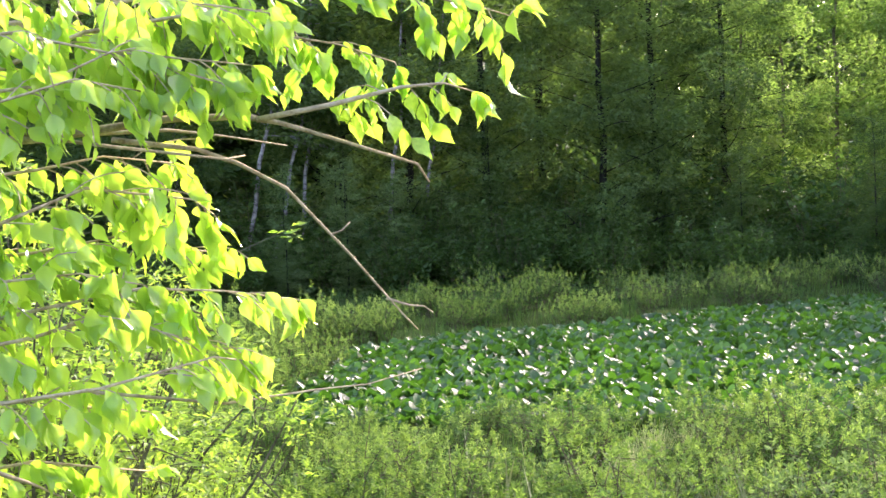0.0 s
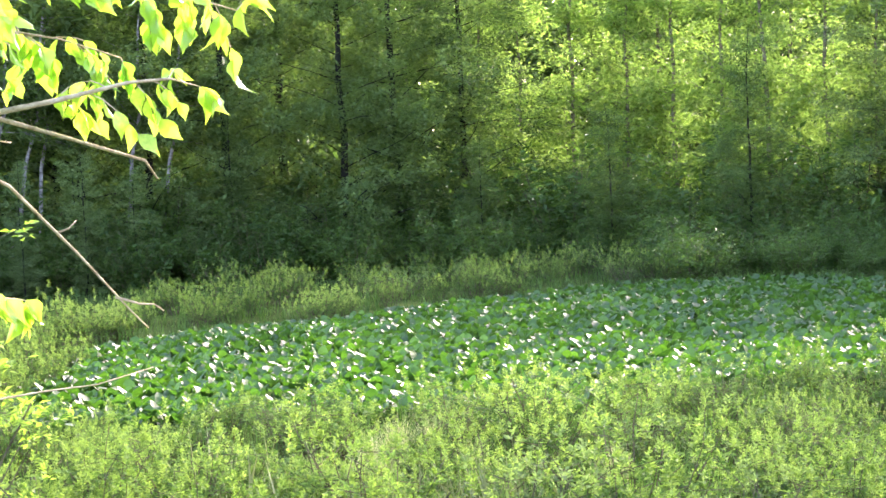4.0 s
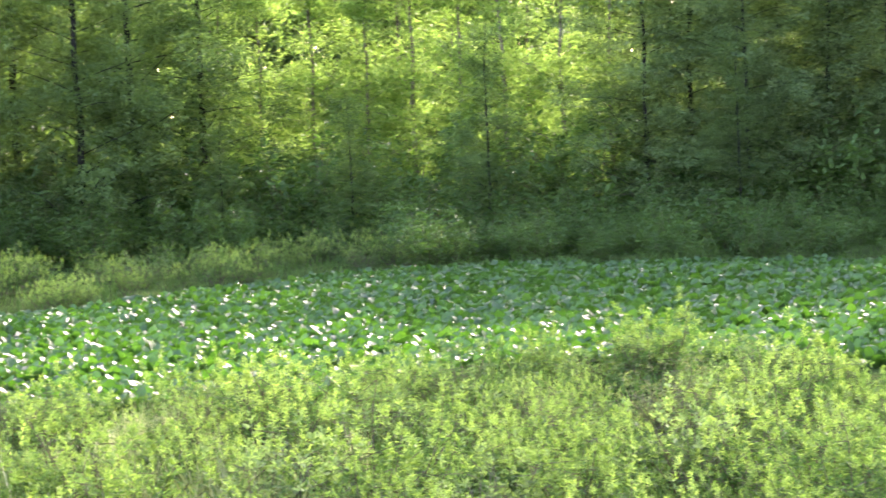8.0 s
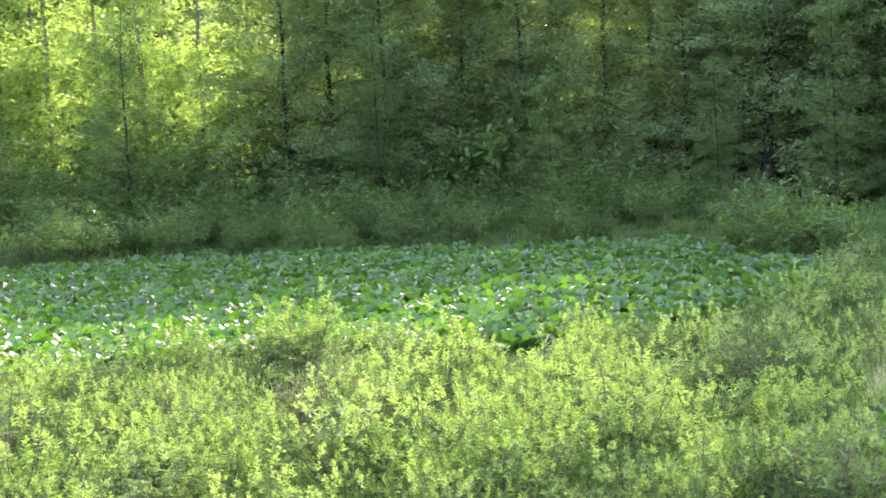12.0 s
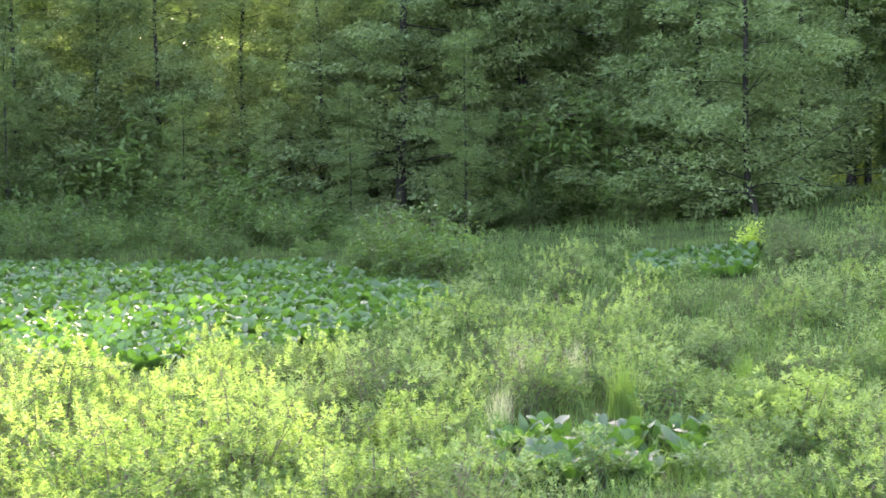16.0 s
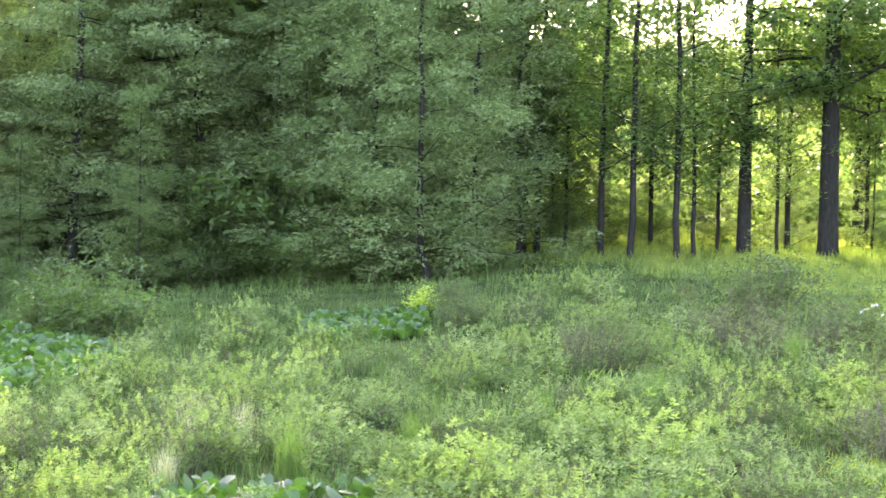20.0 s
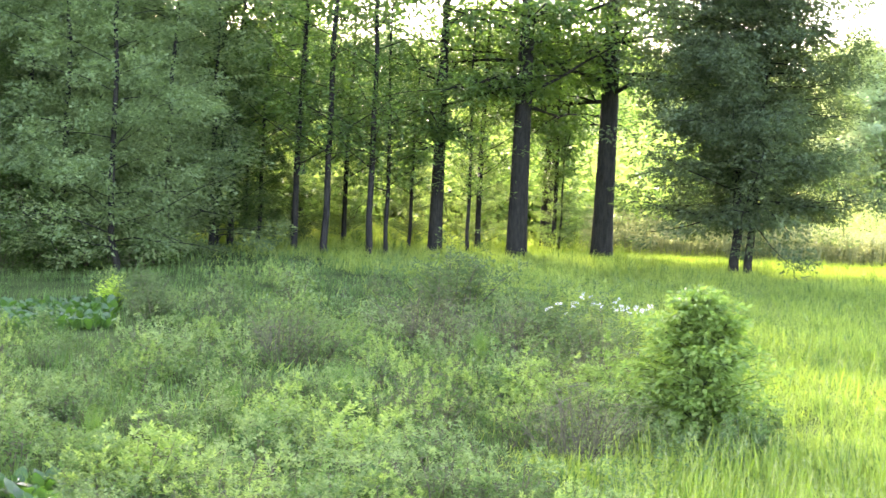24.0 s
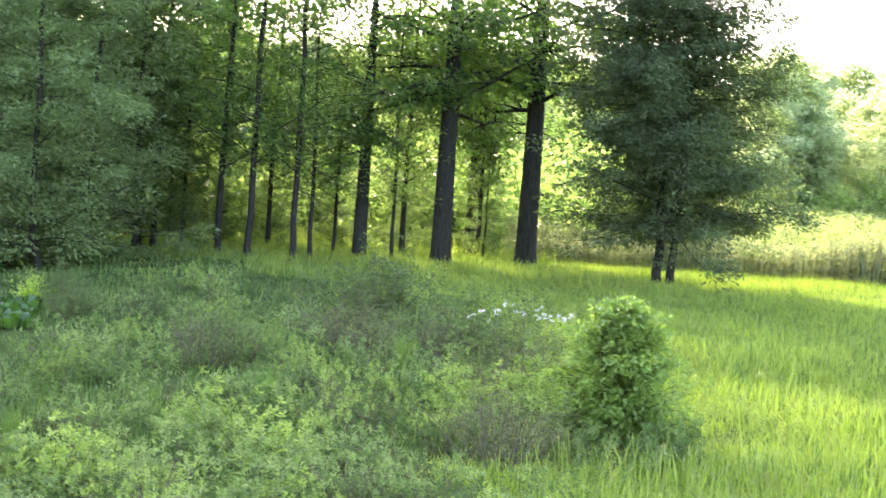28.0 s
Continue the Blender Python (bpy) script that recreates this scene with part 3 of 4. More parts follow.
for i in range(95):
    d, a = 16.5 + 25 * rng.uniform(0, 1) ** 1.3, 37 + 26 * rng.uniform(0, 1)
    if not in_patch(d, a) and not (43.8 < a < 47.8 and 34 < d < 40):
        plant(herb, d, a, rng.uniform(0.6, 1.15))

# single shrubs that stand out
twiggy = shrub("twiggy_shrub", "grey-brown twiggy shrub with few small leaves", 1.2, 0.9, 40, 0.05, M_OLIVE, 16, "twiggy shrubs of the meadow", twiggy=0.4, jitter=0.17)
settle(twiggy, 27.0, 61.6)
for d, a, s in ((28, 62.4, 0.8), (24, 57.0, 0.8), (30, 52.5, 0.9), (21, 40.6, 0.8), (33, 59.6, 0.9), (22.5, 3.0, 0.7), (21, 8.0, 0.7), (20.5, 22.5, 0.8), (19.6, 18.5, 0.7)):
    plant(twiggy, d, a, s)
young = tree("young_maple", "rounded bright green young maple standing in the meadow", 2.0, 0.022, 0.08, 1.08, 150, 0.1, M_LEAF_MAPLE, M_BARK, 13, 7, "", "drop", 0.3, 0.5, 99.0, 0.14, 0.004, 8, 1, 0.15, inner=0.08)
settle(young, 24.4, 65.2)
for d, a, s in ((23.4, 66.6, 0.9), (23.1, 65.9, 0.7), (23.6, 67.3, 0.8), (24.2, 67.2, 0.95), (23.3, 64.2, 0.8), (23.8, 63.4, 1.0), (22.9, 65.0, 0.6), (24.6, 63.0, 1.1), (22.6, 66.4, 0.6)):
    plant(herb, d, a, s)
for d, a, s in ((24.6, 63.4, 0.8), (25.4, 62.4, 0.9)):
    plant(kinds[0], d, a, s)
bushy = shrub("meadow_bush", "rounded grey-green bush on the bank", 1.7, 1.2, 34, 0.09, M_LEAF_GREY, 24, "bushes on the bank", levels=(1, 2, 3, 4, 5))
settle(bushy, 38.2, 57.8)
plant(bushy, 49.5, 36.2, 0.85)
plant(bushy, 50, 35.6, 0.6)
plant(bushy, 38.5, 48.2, 0.6)
plant(bushy, 35.9, 48.6, 0.55)
plant(bushy, 30.8, 61.8, 0.8)
plant(bushy, 33.4, 60.6, 0.7)
for d, a, s in ((32.7, 56.6, 1.15), (32.4, 57.5, 0.9), (22.3, 61.5, 1.0), (22.9, 62.2, 0.8)):
    plant(twiggy, d, a, s)
bright = shrub("yellow_bush", "small yellow-green bush with fresh leaves", 1.1, 0.5, 18, 0.09, M_LEAF_NEAR, 24, "", 0.5)
settle(bright, 38.6, 47.3, 0.62)
fresh = shrub("leafy_bush", "low mound of fresh light green leaves", 0.85, 0.75, 22, 0.08, M_LEAF_MAPLE, 22, "leafy mounds of the marsh", shoots=M_LEAF_TIP, levels=(2, 3, 4, 5), single=3)
settle(fresh, 18.5, 48.4)
for d, a, s in ((19.1, 47.4, 0.8), (20.5, 48.6, 0.75), (29.0, 55.5, 0.6), (29.3, 56.1, 0.45), (21.5, 54.9, 0.9), (22.0, 55.9, 0.7), (23.3, 53.0, 0.85), (27.1, 62.4, 1.1), (26.6, 61.6, 0.9), (26.1, 60.0, 1.0), (30.1, 55.4, 0.5), (17.6, 55.8, 0.7), (18.0, 52.0, 0.6), (33.5, 50.2, 0.5), (18.6, 36.8, 0.8), (17.4, 33.6, 0.7)):
    plant(fresh, d, a, s)
sapling = shrub("sapling", "slender grey-green sapling with open pale leaves", 1.3, 0.42, 6, 0.1, M_GREY_TIP, 15, "saplings of the marsh", 0.42, single=3, jitter=0.14, levels=(2, 3, 4, 5), up=0.2)
settle(sapling, 35.3, 52.9)
for d, a, s in ((34.2, 55.2, 0.8), (34.6, 53.6, 0.6), (26.6, 58.3, 0.85), (39.4, 52.8, 0.9), (31.0, 49.4, 0.6), (24.2, 50.6, 0.6), (36.8, 54.4, 0.7), (28.4, 59.6, 0.7), (21.0, 57.8, 0.6), (23.4, 45.8, 0.6), (27.6, 46.8, 0.6)):
    plant(sapling, d, a, s)
flowering = shrub("flowering_shrub", "grey-green shrub with white flower clusters", 1.15, 1.1, 30, 0.06, M_LEAF_GREY, 30)
petals = Geo()
for u, v, n in ((-0.6, -0.3, 9), (-0.35, -0.4, 7), (0.35, -0.5, 10), (0.6, -0.3, 9), (0.1, -0.2, 4)):
    for i in range(n):
        c = np.array([u, v, 1.0]) + rng.normal(size=3) * np.array([0.16, 0.16, 0.07])
        dd = rand_dirs(9) + np.array([0, 0, 0.6])
        petals.leaves(c + dd * 0.02, dd, rand_dirs(9), np.full(9, 0.024), 0.7)
part("blossom", petals, M_PETAL, flowering, "small white flower clusters")
settle(flowering, 32.6, 62.3, 1.0, -62)


# ---- skunk cabbage ----
def cabbage_leaf(size):
    """A broad ribbed leaf that rises and bends over."""
    outline = ((0, 0.03), (0.2, 0.18), (0.5, 0.27), (0.8, 0.18), (1.0, 0.0))
    tilt = radians(rng.uniform(42, 86))
    bend = rng.uniform(0.03, 0.3)
    v = []
    for u, w in outline:
        x, z = math.cos(tilt) * u * size + 0.1 * size * bend * u * u, math.sin(tilt) * u * size - bend * size * u ** 3
        for side in ((-1, 0, 1) if w else (0,)):
            lift = (0.08 * abs(side) ** 1.5 + 0.045 * math.sin(9 * u + side * 3)) * size * w * 2 + rng.normal() * 0.012
            v.append((x - lift * math.sin(tilt) * 0.6, side * w * size, z + lift))
    f = []
    for r in range(3):
        for c in range(2):
            p = r * 3 + c
            f.append((p, p + 3, p + 4, p + 1))
    f += [(9 + c, 12, 10 + c) for c in range(2)]
    return v, f


BLADES = [cabbage_leaf(1.0) for i in range(8)]
BLADE_MESHES = []
for v, f in BLADES:
    g = Geo()
    g.add(v, f)
    BLADE_MESHES.append(g.mesh("leaf", M_LEAF_CABBAGE, True))


def rosette():
    """Leaf number, turn and size of each leaf of one plant."""
    n, a0, size = int(rng.integers(5, 8)), rng.uniform(0, 6.28), rng.uniform(0.22, 0.35)
    return [(int(rng.integers(0, 8)), a0 + i * 2 * math.pi / n + rng.normal() * 0.25, size * rng.uniform(0.7, 1.15)) for i in range(n)]


spots = []
for i in range(23500):
    a, d = rng.uniform(-7, 49), math.sqrt(rng.uniform(16.5 ** 2, 50 ** 2))
    if in_patch(d, a) and (d > 22 or rng.uniform() < 0.75):
        spots.append((d, a))
spots.sort()
mass = Geo()
for i, (d, a) in enumerate(spots):
    x, y = polar(d, a)
    z = ground_z(x, y)
    if i < 215:
        t = thing("skunk_cabbage", "broad-leaved glossy green skunk cabbage plant", "marsh plant", "skunk cabbages at the near edge of the bed")
        t.matrix_basis = pose(x, y, z)
        for k, az, size in rosette():
            ob = new("leaf", BLADE_MESHES[k])
            ob.parent = t
            ob.matrix_basis = pose(0.05 * math.cos(az), 0.05 * math.sin(az), 0, 0, 0, math.degrees(az)) @ Matrix.Scale(size, 4)
    else:
        for k, az, size in rosette():
            v = np.array(BLADES[k][0]) * size
            c, s = math.cos(az), math.sin(az)
            mass.add(np.stack([x + c * (v[:, 0] + 0.05) - s * v[:, 1], y + s * (v[:, 0] + 0.05) + c * v[:, 1], z + v[:, 2]], 1), BLADES[k][1])
tagged(new("skunk_cabbage_bed", mass.mesh("skunk_cabbage_bed", M_LEAF_CABBAGE, True)), "wide bed of broad glossy green skunk cabbage leaves", "marsh plants", kind="stuff")


# ---- grass ----
def grass(name, label, material, n, place, h0, h1, w, tuft=7, tight=0.12, sway=0.2):
    g = Geo()
    at, way, L = [], [], []
    while len(at) < n:
        p = place()
        if p is None:
            continue
        x, y = polar(*p)
        tall = rng.uniform(0.75, 1.2) * (1 + 0.7 * noise.noise((x * 0.35, y * 0.35, 6.0)))
        for b in range(tuft):
            u, v = x + rng.normal() * tight, y + rng.normal() * tight
            at.append((u, v, ground_z(u, v) - 0.02))
            way.append((rng.normal() * sway, rng.normal() * sway, 1.0))
            L.append(rng.uniform(h0, h1) * tall)
    n = len(at)
    g.leaves(np.array(at), np.array(way), rand_dirs(n, 0.1), np.array(L), w, 0.05)
    tagged(new(name, g.mesh(name, material)), label, "grass", kind="stuff")


def bank_foot():
    a, d = rng.uniform(-8, 64), rng.uniform(12.5, 19.5)
    return d, a


def anywhere():
    a, d = rng.uniform(-20, 80), rng.uniform(15, 58)
    return None if in_patch(d, a) or (d < 18.5 and a < 60) or (a < -7 and d < 18) else (d, a)


def right_meadow():
    a, d = rng.uniform(50, 80), rng.uniform(16.5, 66)
    x, y = polar(d, a)
    edge = 62.5 - max(0, d - 36) * 0.6 + 5 * noise.noise((x * 0.5, y * 0.5, 2.0)) + rng.normal() * 0.9
    return (d, a) if a > edge or (d > 24 and rng.uniform() < 0.035) else None


def near_meadow():
    a, d = rng.uniform(57, 80), 16.5 + 26 * rng.uniform(0, 1) ** 1.6
    return (d, a) if a > 62 - max(0, d - 30) * 0.5 else None


def weeds(name, label, material, n, near, far, h0, h1, size, levels=5, left=61.5, right=82):
    """Upright leafy weeds: leaves in rings round each stem, thicker towards its top."""
    g = Geo()
    d, a = rng.uniform(near ** 0.5, far ** 0.5, n) ** 2, np.radians(rng.uniform(left, right, n))
    x, y = d * np.sin(a), d * np.cos(a)
    z = np.array([ground_z(u, v) for u, v in zip(x, y)])
    swell = np.array([noise.noise((u * 0.25, v * 0.25, 4.0)) for u, v in zip(x, y)])
    h = rng.uniform(h0, h1, n) * (1 + 0.5 * swell)
    foot = np.stack([x, y, z], 1)
    g.leaves(foot, rng.normal(size=(n, 3)) * 0.1 + np.array([0, 0, 1.0]), rand_dirs(n, 0.1), h, 0.012, 0.1)
    for k in range(levels):
        for b in range(3):
            at = foot + np.stack([rng.normal(size=n) * 0.05, rng.normal(size=n) * 0.05, h * (k + 1 + rng.uniform(-0.4, 0.2, n)) / levels], 1)
            way = rand_dirs(n) * np.array([1, 1, 0.4]) + np.array([0, 0, 0.15])
            g.leaves(at, way, rand_dirs(n) * 0.6 + np.array([0, 0, 1.0]), size * (d / near) ** 0.6 * rng.uniform(0.6, 1.3, n), 0.4)
    tagged(new(name, g.mesh(name, material)), label, "weeds", kind="stuff")


def seed_heads(n, place):
    """Thin stalks, each with a short pale plume at its top."""
    stalks, plumes = Geo(), Geo()
    at, way, L = [], [], []
    while len(at) < n:
        p = place()
        if p is None:
            continue
        x, y = polar(*p)
        for b in range(3):
            u, v = x + rng.normal() * 0.2, y + rng.normal() * 0.2
            at.append((u, v, ground_z(u, v)))
            way.append((rng.normal() * 0.14, rng.normal() * 0.14, 1.0))
            L.append(rng.uniform(0.3, 0.62))
    at, way, L = np.array(at), np.array(way), np.array(L)
    way /= np.linalg.norm(way, axis=1, keepdims=True)
    stalks.leaves(at, way, rand_dirs(len(at), 0.1), L, 0.006, 0.02)
    for k in range(4):
        plumes.leaves(at + way * L[:, None] * (0.8 + 0.05 * k), way + rng.normal(size=way.shape) * 0.3, rand_dirs(len(at), 0.1), rng.uniform(0.022, 0.05, len(at)), 0.25)
    tagged(new("grass_stalk", stalks.mesh("grass_stalk", M_GRASS)), "thin green stalks of flowering meadow grass", "grass", kind="stuff")
    tagged(new("seed_head", plumes.mesh("seed_head", M_SEED)), "pale seed heads of meadow grass", "grass", kind="stuff")


grass("marsh_grass", "green marsh grass and sedge between the shrubs", M_SEDGE, 100000, anywhere, 0.1, 0.34, 0.012)
grass("bank_grass", "fresh green grass at the foot of the bank", M_SEDGE, 42000, bank_foot, 0.1, 0.34, 0.016, 7, 0.16, 0.5)
grass("bank_grass", "pale yellow-green grass at the foot of the bank", M_GRASS, 3000, lambda: (rng.uniform(12.5, 17), rng.uniform(-8, 9)), 0.2, 0.5, 0.01, 7, 0.12, 0.4)
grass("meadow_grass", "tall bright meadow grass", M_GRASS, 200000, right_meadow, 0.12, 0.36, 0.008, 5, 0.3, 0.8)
weeds("weed_strip", "hedge of tall drying tan weeds along the far field", M_WEED, 2600, 60.5, 66, 0.8, 1.35, 0.15)
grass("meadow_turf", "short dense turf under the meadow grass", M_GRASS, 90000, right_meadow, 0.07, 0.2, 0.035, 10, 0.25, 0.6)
weeds("field_herbs", "pale sunlit herbs covering the far field", M_FIELD, 9000, 66, 134, 0.4, 0.9, 0.2, 3, 56)
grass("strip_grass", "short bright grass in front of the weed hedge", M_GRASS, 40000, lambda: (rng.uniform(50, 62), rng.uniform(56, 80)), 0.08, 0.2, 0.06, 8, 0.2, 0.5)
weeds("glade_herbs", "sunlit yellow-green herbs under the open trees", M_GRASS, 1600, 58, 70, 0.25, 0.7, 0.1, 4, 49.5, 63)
seed_heads(3600, near_meadow)


def straw_spot():
    a, d = rng.normal() * 2.4 + 6.2, rng.uniform(14.5, 20)
    return d, a


grass("straw_grass", "pale dry grass stalks standing among the shrubs", M_DRY, 1100, straw_spot, 0.35, 0.7, 0.004, 6, 0.25, 0.3)


def tuft(label, material, height, blades=260):
    """A dense arching clump of grass, each blade bent over at its tip."""
    t = thing("grass_tuft", label, "grass", "grass tufts of the marsh")
    g = Geo()
    for i in range(blades):
        az, out, h = rng.uniform(0, 6.283), rng.uniform(0.05, 0.65), height * rng.uniform(0.6, 1.1)
        c, s, w = math.cos(az), math.sin(az), 0.005
        x0, y0 = rng.normal() * 0.08, rng.normal() * 0.08
        v = []
        for u in (0, 0.45, 0.8, 1.0):
            r, z = out * h * u * u, h * (u - 0.3 * out * u ** 3) - 0.03
            k = w * (1.1 - u)
            v += [(x0 + c * r - s * k, y0 + s * r + c * k, z), (x0 + c * r + s * k, y0 + s * r - c * k, z)]
        g.add(v, [(0, 1, 3, 2), (2, 3, 5, 4), (4, 5, 7, 6)])
    tagged(part("grass_blade", g, material, t), kind="stuff")
    return t


green_tuft = tuft("dense dark green arching grass tuft", M_SEDGE, 0.85)
settle(green_tuft, 20.4, 43.4)
for d, a, s in ((22, 47.0, 0.8), (26, 54.5, 0.9), (20, 33.0, 0.7), (31, 58.5, 0.9), (24.5, 51.0, 0.8), (19.5, 49.5, 0.8)):
    plant(green_tuft, d, a, s)
straw_tuft = tuft("pale straw-coloured arching grass tuft", M_DRY, 0.8, 170)
settle(straw_tuft, 22.4, 40.4)
for d, a, s in ((23, 41.9, 0.8), (20.3, 6.2, 0.9), (19.6, 5.4, 0.8), (20.6, 7.2, 0.8), (19.2, 8.4, 0.7), (19.8, 39.6, 0.7), (19.0, 12.8, 0.6)):
    plant(straw_tuft, d, a, s)


# ---- the tree beside the camera ----
def near_leaf():
    """A pointed toothed leaf, one metre long along x, folded on its midrib, with a drooping tip."""
    v, rows = [], 7
    droop, cup, twist = rng.uniform(0.08, 0.5), rng.uniform(0.15, 0.6), rng.normal() * 0.15
    for i in range(rows):
        u = i / (rows - 1)
        w = (0.03, 0.2, 0.3, 0.29, 0.17, 0.055, 0.0)[i]
        z = -droop * u ** 3
        for s in (-1, -0.5, 0, 0.5, 1):
            tooth = 0.012 * (i % 2) * (abs(s) == 1)
            v.append((u + tooth, s * (w + tooth), z + cup * abs(s) * w + twist * s * w * u + 0.012 * math.sin(i * 2.1 + s * 2)))
    f = [(r * 5 + c, r * 5 + c + 5, r * 5 + c + 6, r * 5 + c + 1) for r in range(rows - 1) for c in range(4)]
    return v, f


def basis(at, way, up, size):
    x = Vector(way).normalized()
    y = Vector(up).cross(x).normalized()
    z = x.cross(y)
    m = Matrix((x, y, z)).transposed().to_4x4()
    return Matrix.Translation(at) @ m @ Matrix.Scale(size, 4)


ELM = [near_leaf() for i in range(7)]
ELM_MESHES = []
for v, f in ELM:
    g = Geo()
    g.add(v, f)
    ELM_MESHES.append(g.mesh("leaf", M_LEAF_NEAR, True))
TRUNK = Vector((-2.15, 4.9, 0))
elm = thing("elm_tree", "small tree beside the camera with sunlit yellow-green leaves", "tree")
elm.matrix_basis = pose(TRUNK.x, TRUNK.y, ground_z(TRUNK.x, TRUNK.y))
home = elm.matrix_basis.inverted()
g = Geo()
gz = ground_z(TRUNK.x, TRUNK.y)
g.tube([(0, 0, -0.3), (0, 0, 0.1), (0.03, 0.02, 1.0), (0.0, 0.06, 1.8), (-0.05, 0.04, 2.8), (-0.12, 0.0, 3.6), (-0.15, 0.0, 4.6)], [0.16, 0.13, 0.1, 0.085, 0.065, 0.045, 0.015], 10)
part("trunk", g, M_BARK, elm, soft=True)


def branch(r, twigs, leafy_from, way):
    """One branch along its way points: thickness at the start, twigs per metre of leafy length, where the leaves begin."""
    pts = [Vector(p) for p in way]
    if pts[0].x < -1.1:
        pts = [Vector((TRUNK.x - 0.03, TRUNK.y + 0.03, pts[0].z - 0.3)), pts[0] - Vector((0.35, 0, 0.1))] + pts
    n = len(pts)
    g = Geo()
    g.tube([home @ p for p in pts], [max(0.002, 0.75 * r * (1 - 0.85 * i / (n - 1))) for i in range(n)], 6)
    holder = part("branch", g, M_TWIG, elm, "thin tan branch, partly bare" if not twigs else "", True)
    if not twigs:
        return
    seg = [(pts[i + 1] - pts[i]).length for i in range(n - 1)]
    total = sum(seg)
    own, rest, stalks = 0, Geo(), Geo()
    steps = int(total * twigs * 1.65)
    for s in range(steps + 1):
        u = (s + rng.uniform(0, 0.6)) / (steps + 0.6) if s < steps else 1.0
        if u < leafy_from:
            continue
        d, i = u * total, 0
        while i < n - 2 and d > seg[i]:
            d -= seg[i]
            i += 1
        p = pts[i].lerp(pts[i + 1], min(1, d / seg[i]))
        if p.x < -1.5:
            continue
        along = (pts[i + 1] - pts[i]).normalized()
        side = Vector((rng.normal() * 0.55, rng.normal() * 0.5, rng.normal() * 0.45))
        w = (along * 0.75 + side).normalized()
        length = rng.uniform(0.08, 0.2) if s < steps else 0.05
        tw = [p.copy()]
        count = int(rng.integers(4, 7))
        for k in range(count):
            w = (w + Vector((0, 0, -0.16)) + Vector((rng.normal(size=3) * 0.08).tolist())).normalized()
            tw.append(tw[-1] + w * length / count)
        stalks.tube([home @ q for q in tw], [0.0022] * len(tw), 3)
        flip = 1
        for k in range(1, count + 1):
            flip = -flip
            aside = w.cross(Vector((0, 0, 1))) * flip
            out = w * 0.45 + aside * 0.55 + Vector((0, 0, -rng.uniform(0.25, 1.0))) + Vector((rng.normal(size=3) * 0.18).tolist())
            up = Vector((rng.normal() * 0.7 - 0.2, rng.normal() * 0.7 - 0.5, 0.65)) + aside * 0.3
            size = rng.uniform(0.055, 0.098) * (1.0 if k < count else 0.85)
            m = home @ basis(tw[k], out, up, size)
            which = int(rng.integers(0, 7))
            if own < 20:
                leaf = new("leaf", ELM_MESHES[which])
                leaf.parent, leaf.matrix_basis = holder, m
                own += 1
            else:
                rest.add([tuple(m @ Vector(q)) for q in ELM[which][0]], ELM[which][1])
    tagged(part("twig", stalks, M_TWIG, holder), kind="stuff")
    if rest.n:
        tagged(part("foliage", rest, M_LEAF_NEAR, holder, "", True), kind="stuff")


# bare and dead branches
branch(0.022, 0, 0.9, ((-1.32, 4.9, 3.44), (-0.99, 4.95, 3.45), (-0.69, 5.05, 3.49), (-0.50, 5.1, 3.49), (-0.41, 5.15, 3.47), (-0.29, 5.2, 3.43), (-0.06, 5.3, 3.35), (-0.03, 5.35, 3.30)))
branch(0.015, 0, 0.9, ((-1.26, 4.8, 3.52), (-0.98, 4.82, 3.45), (-0.81, 4.88, 3.42), (-0.55, 5.06, 3.38), (-0.51, 5.15, 3.39)))
branch(0.011, 0, 0.9, ((-0.83, 5.0, 3.44), (-0.63, 5.1, 3.41), (-0.53, 5.15, 3.37), (-0.41, 5.2, 3.30), (-0.25, 5.3, 3.11), (-0.12, 5.4, 2.94), (-0.08, 5.45, 2.89)))
branch(0.006, 0, 0.9, ((-0.16, 5.37, 2.985), (-0.1, 5.42, 2.96), (-0.06, 5.44, 2.955), (-0.035, 5.45, 2.935)))
branch(0.005, 0, 0.9, ((-0.3, 5.27, 3.17), (-0.27, 5.29, 3.18), (-0.25, 5.3, 3.2)))
branch(0.009, 0, 0.9, ((-0.96, 5.1, 3.46), (-0.73, 5.32, 3.47), (-0.59, 5.44, 3.45), (-0.43, 5.55, 3.42)))
branch(0.006, 0, 0.9, ((-0.87, 4.8, 2.82), (-0.58, 5.05, 2.75), (-0.35, 5.2, 2.76), (-0.22, 5.28, 2.76), (-0.07, 5.35, 2.79)))
branch(0.018, 0, 0.9, ((-1.16, 4.5, 2.73), (-1.07, 4.65, 2.65), (-1.03, 4.8, 2.60), (-0.99, 4.95, 2.54)))
# leafy branches, upper tier to lower tier
branch(0.012, 9, 0.3, ((-0.47, 5.1, 3.48), (-0.28, 5.1, 3.51), (-0.09, 5.12, 3.55), (0.02, 5.2, 3.56), (0.09, 5.25, 3.54)))
branch(0.013, 9, 0.0, ((-1.26, 4.7, 2.83), (-1.07, 4.72, 2.81), (-0.85, 4.78, 2.83), (-0.59, 4.96, 2.88), (-0.53, 5.05, 2.86)))
branch(0.014, 13, 0.0, ((-1.31, 4.9, 3.60), (-1.1, 4.97, 3.63), (-0.9, 5.05, 3.72), (-0.64, 5.12, 3.76), (-0.43, 5.2, 3.71), (-0.26, 5.28, 3.68), (-0.11, 5.35, 3.63)))
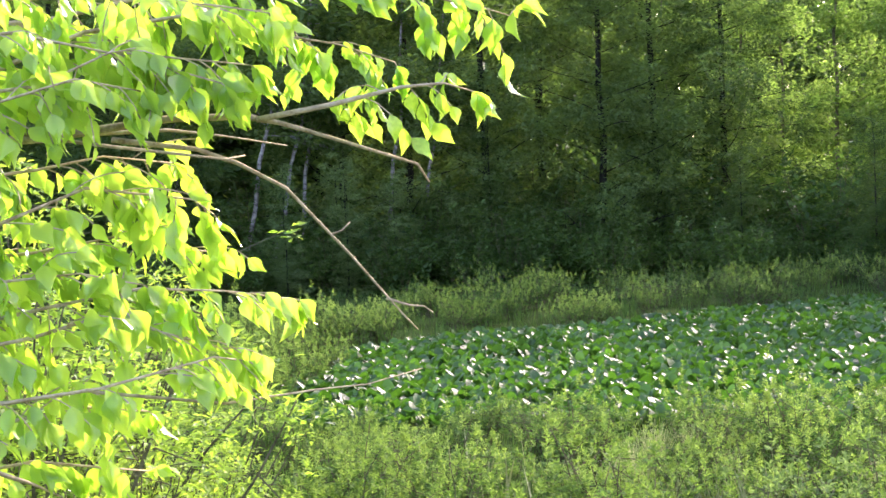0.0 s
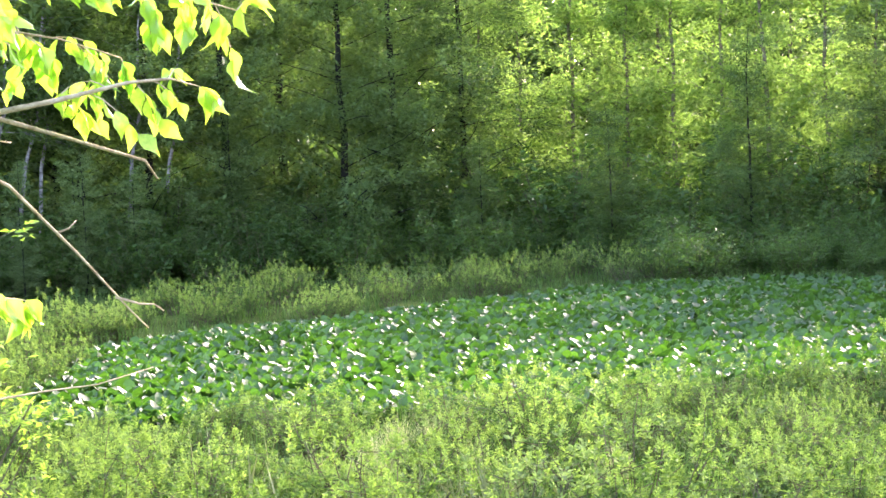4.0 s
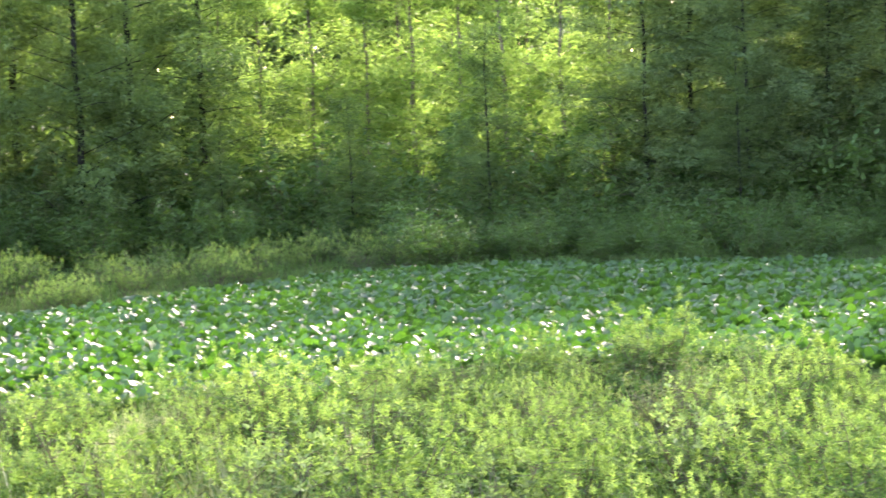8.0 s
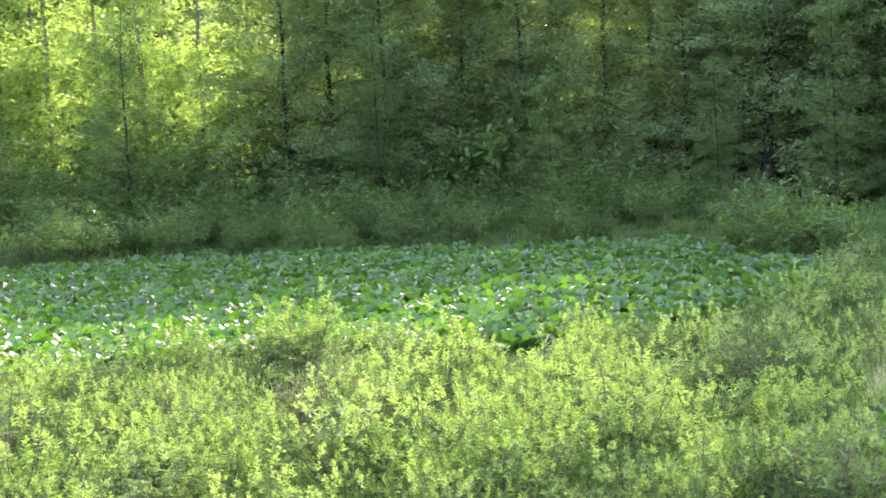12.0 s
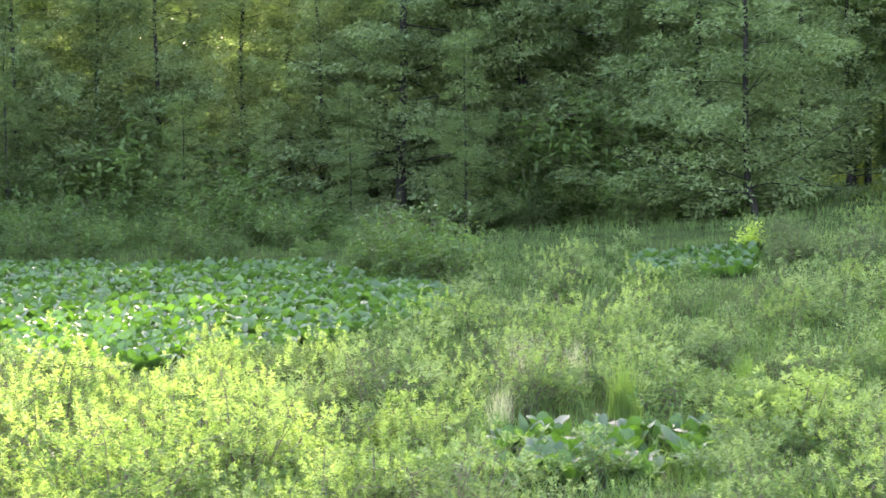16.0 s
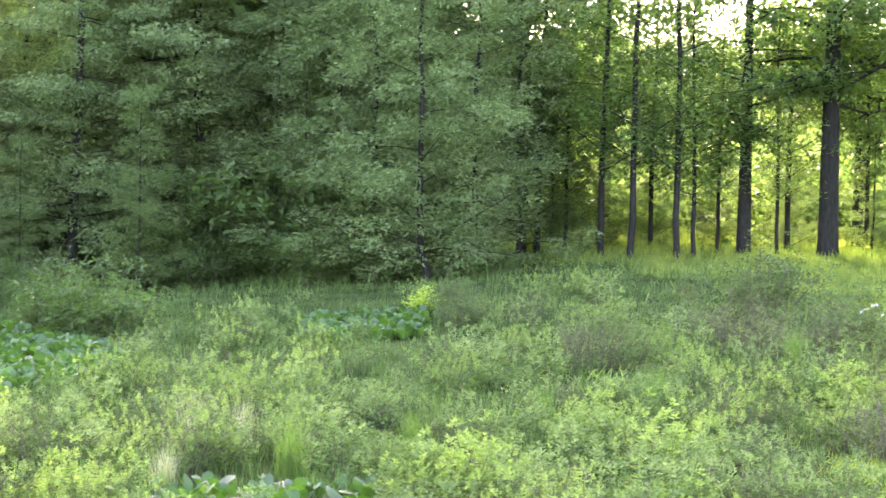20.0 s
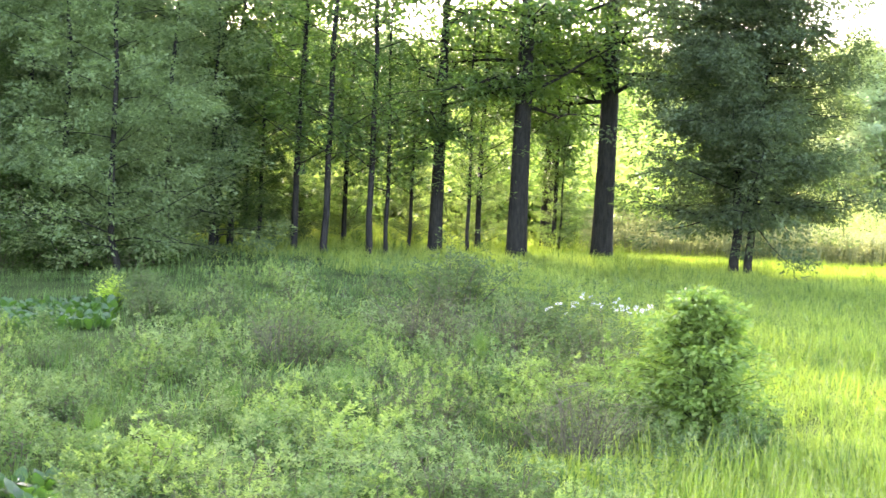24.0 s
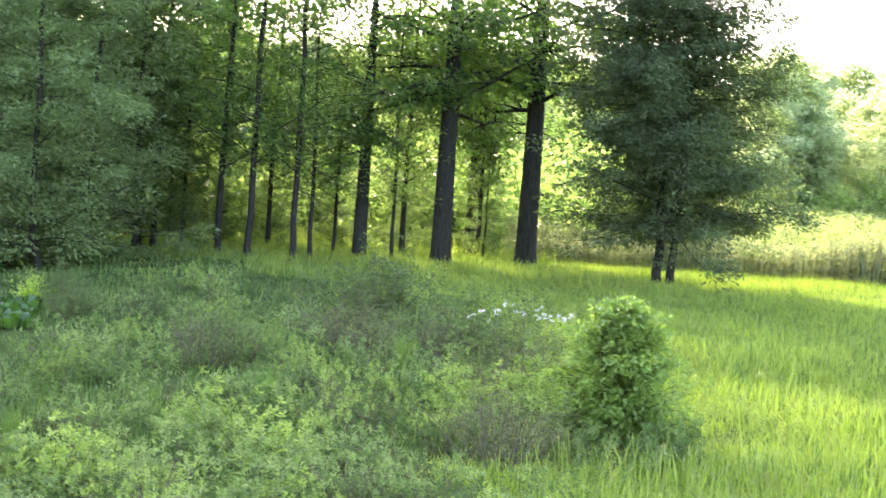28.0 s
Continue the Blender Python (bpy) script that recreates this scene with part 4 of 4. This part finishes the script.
branch(0.014, 12, 0.0, ((-1.33, 5.0, 3.73), (-0.97, 5.07, 3.76), (-0.69, 5.15, 3.83), (-0.25, 5.22, 3.83), (-0.01, 5.3, 3.80), (0.14, 5.38, 3.77), (0.21, 5.42, 3.75)))
branch(0.012, 14, 0.0, ((-1.23, 4.7, 3.54), (-0.96, 4.75, 3.57), (-0.79, 4.82, 3.65), (-0.48, 5.05, 3.62)))
branch(0.012, 15, 0.0, ((-1.31, 4.7, 3.66), (-1.02, 4.75, 3.70), (-0.76, 4.85, 3.64), (-0.54, 4.95, 3.57)))
branch(0.012, 14, 0.0, ((-1.33, 4.9, 3.80), (-0.84, 4.95, 3.80), (-0.55, 5.0, 3.77), (-0.42, 5.05, 3.75)))
branch(0.011, 15, 0.0, ((-1.25, 4.6, 3.49), (-1.03, 4.65, 3.53), (-0.86, 4.7, 3.58), (-0.72, 4.8, 3.55)))
branch(0.011, 15, 0.0, ((-1.3, 4.75, 3.07), (-1.07, 4.8, 3.10), (-0.9, 4.85, 3.11), (-0.76, 4.95, 3.07)))
branch(0.011, 13, 0.0, ((-1.29, 4.8, 3.34), (-1.01, 4.91, 3.37), (-0.86, 5.03, 3.40), (-0.72, 5.25, 3.38)))
branch(0.012, 14, 0.0, ((-1.27, 4.7, 3.27), (-1.08, 4.79, 3.24), (-0.88, 4.88, 3.32), (-0.64, 5.06, 3.28), (-0.60, 5.15, 3.24)))
branch(0.012, 14, 0.0, ((-1.33, 4.9, 3.15), (-1.05, 5.01, 3.16), (-0.86, 5.12, 3.19), (-0.62, 5.35, 3.13)))
branch(0.012, 12, 0.0, ((-1.31, 4.8, 2.97), (-0.97, 4.89, 3.03), (-0.77, 4.98, 3.06), (-0.57, 5.07, 3.04), (-0.40, 5.25, 3.0)))
branch(0.012, 13, 0.0, ((-1.29, 4.7, 2.92), (-1.01, 4.79, 2.96), (-0.86, 4.88, 3.00), (-0.57, 5.06, 2.89), (-0.55, 5.15, 2.85)))
branch(0.012, 12, 0.0, ((-1.3, 4.7, 2.73), (-1.05, 4.81, 2.76), (-0.92, 4.92, 2.77), (-0.78, 5.04, 2.74)))
branch(0.011, 10, 0.0, ((-1.33, 4.8, 2.61), (-1.05, 4.91, 2.64), (-0.9, 5.03, 2.60), (-0.80, 5.14, 2.57)))

# sunlit thicket under and behind that tree
thicket = shrub("thicket_bush", "dense sunlit yellow-green bush", 2.3, 1.2, 60, 0.055, M_LEAF_THICKET, 42, "bushes beside the bank", 0.45, 0.0, (1, 2, 3, 4, 5), 0.15, 4, 0.14)
settle(thicket, 13.5, -12.2, 1.15)
for d, a, s in ((13, -8.6, 0.66), (12.5, -13.6, 1.3), (15, -7.6, 0.5), (11.5, -10.6, 0.8), (12, -16, 1.3), (17, -12.5, 1.35), (11, -13.2, 0.85), (14, -9.8, 0.9), (13.5, -19.0, 1.6)):
    plant(thicket, d, a, s)
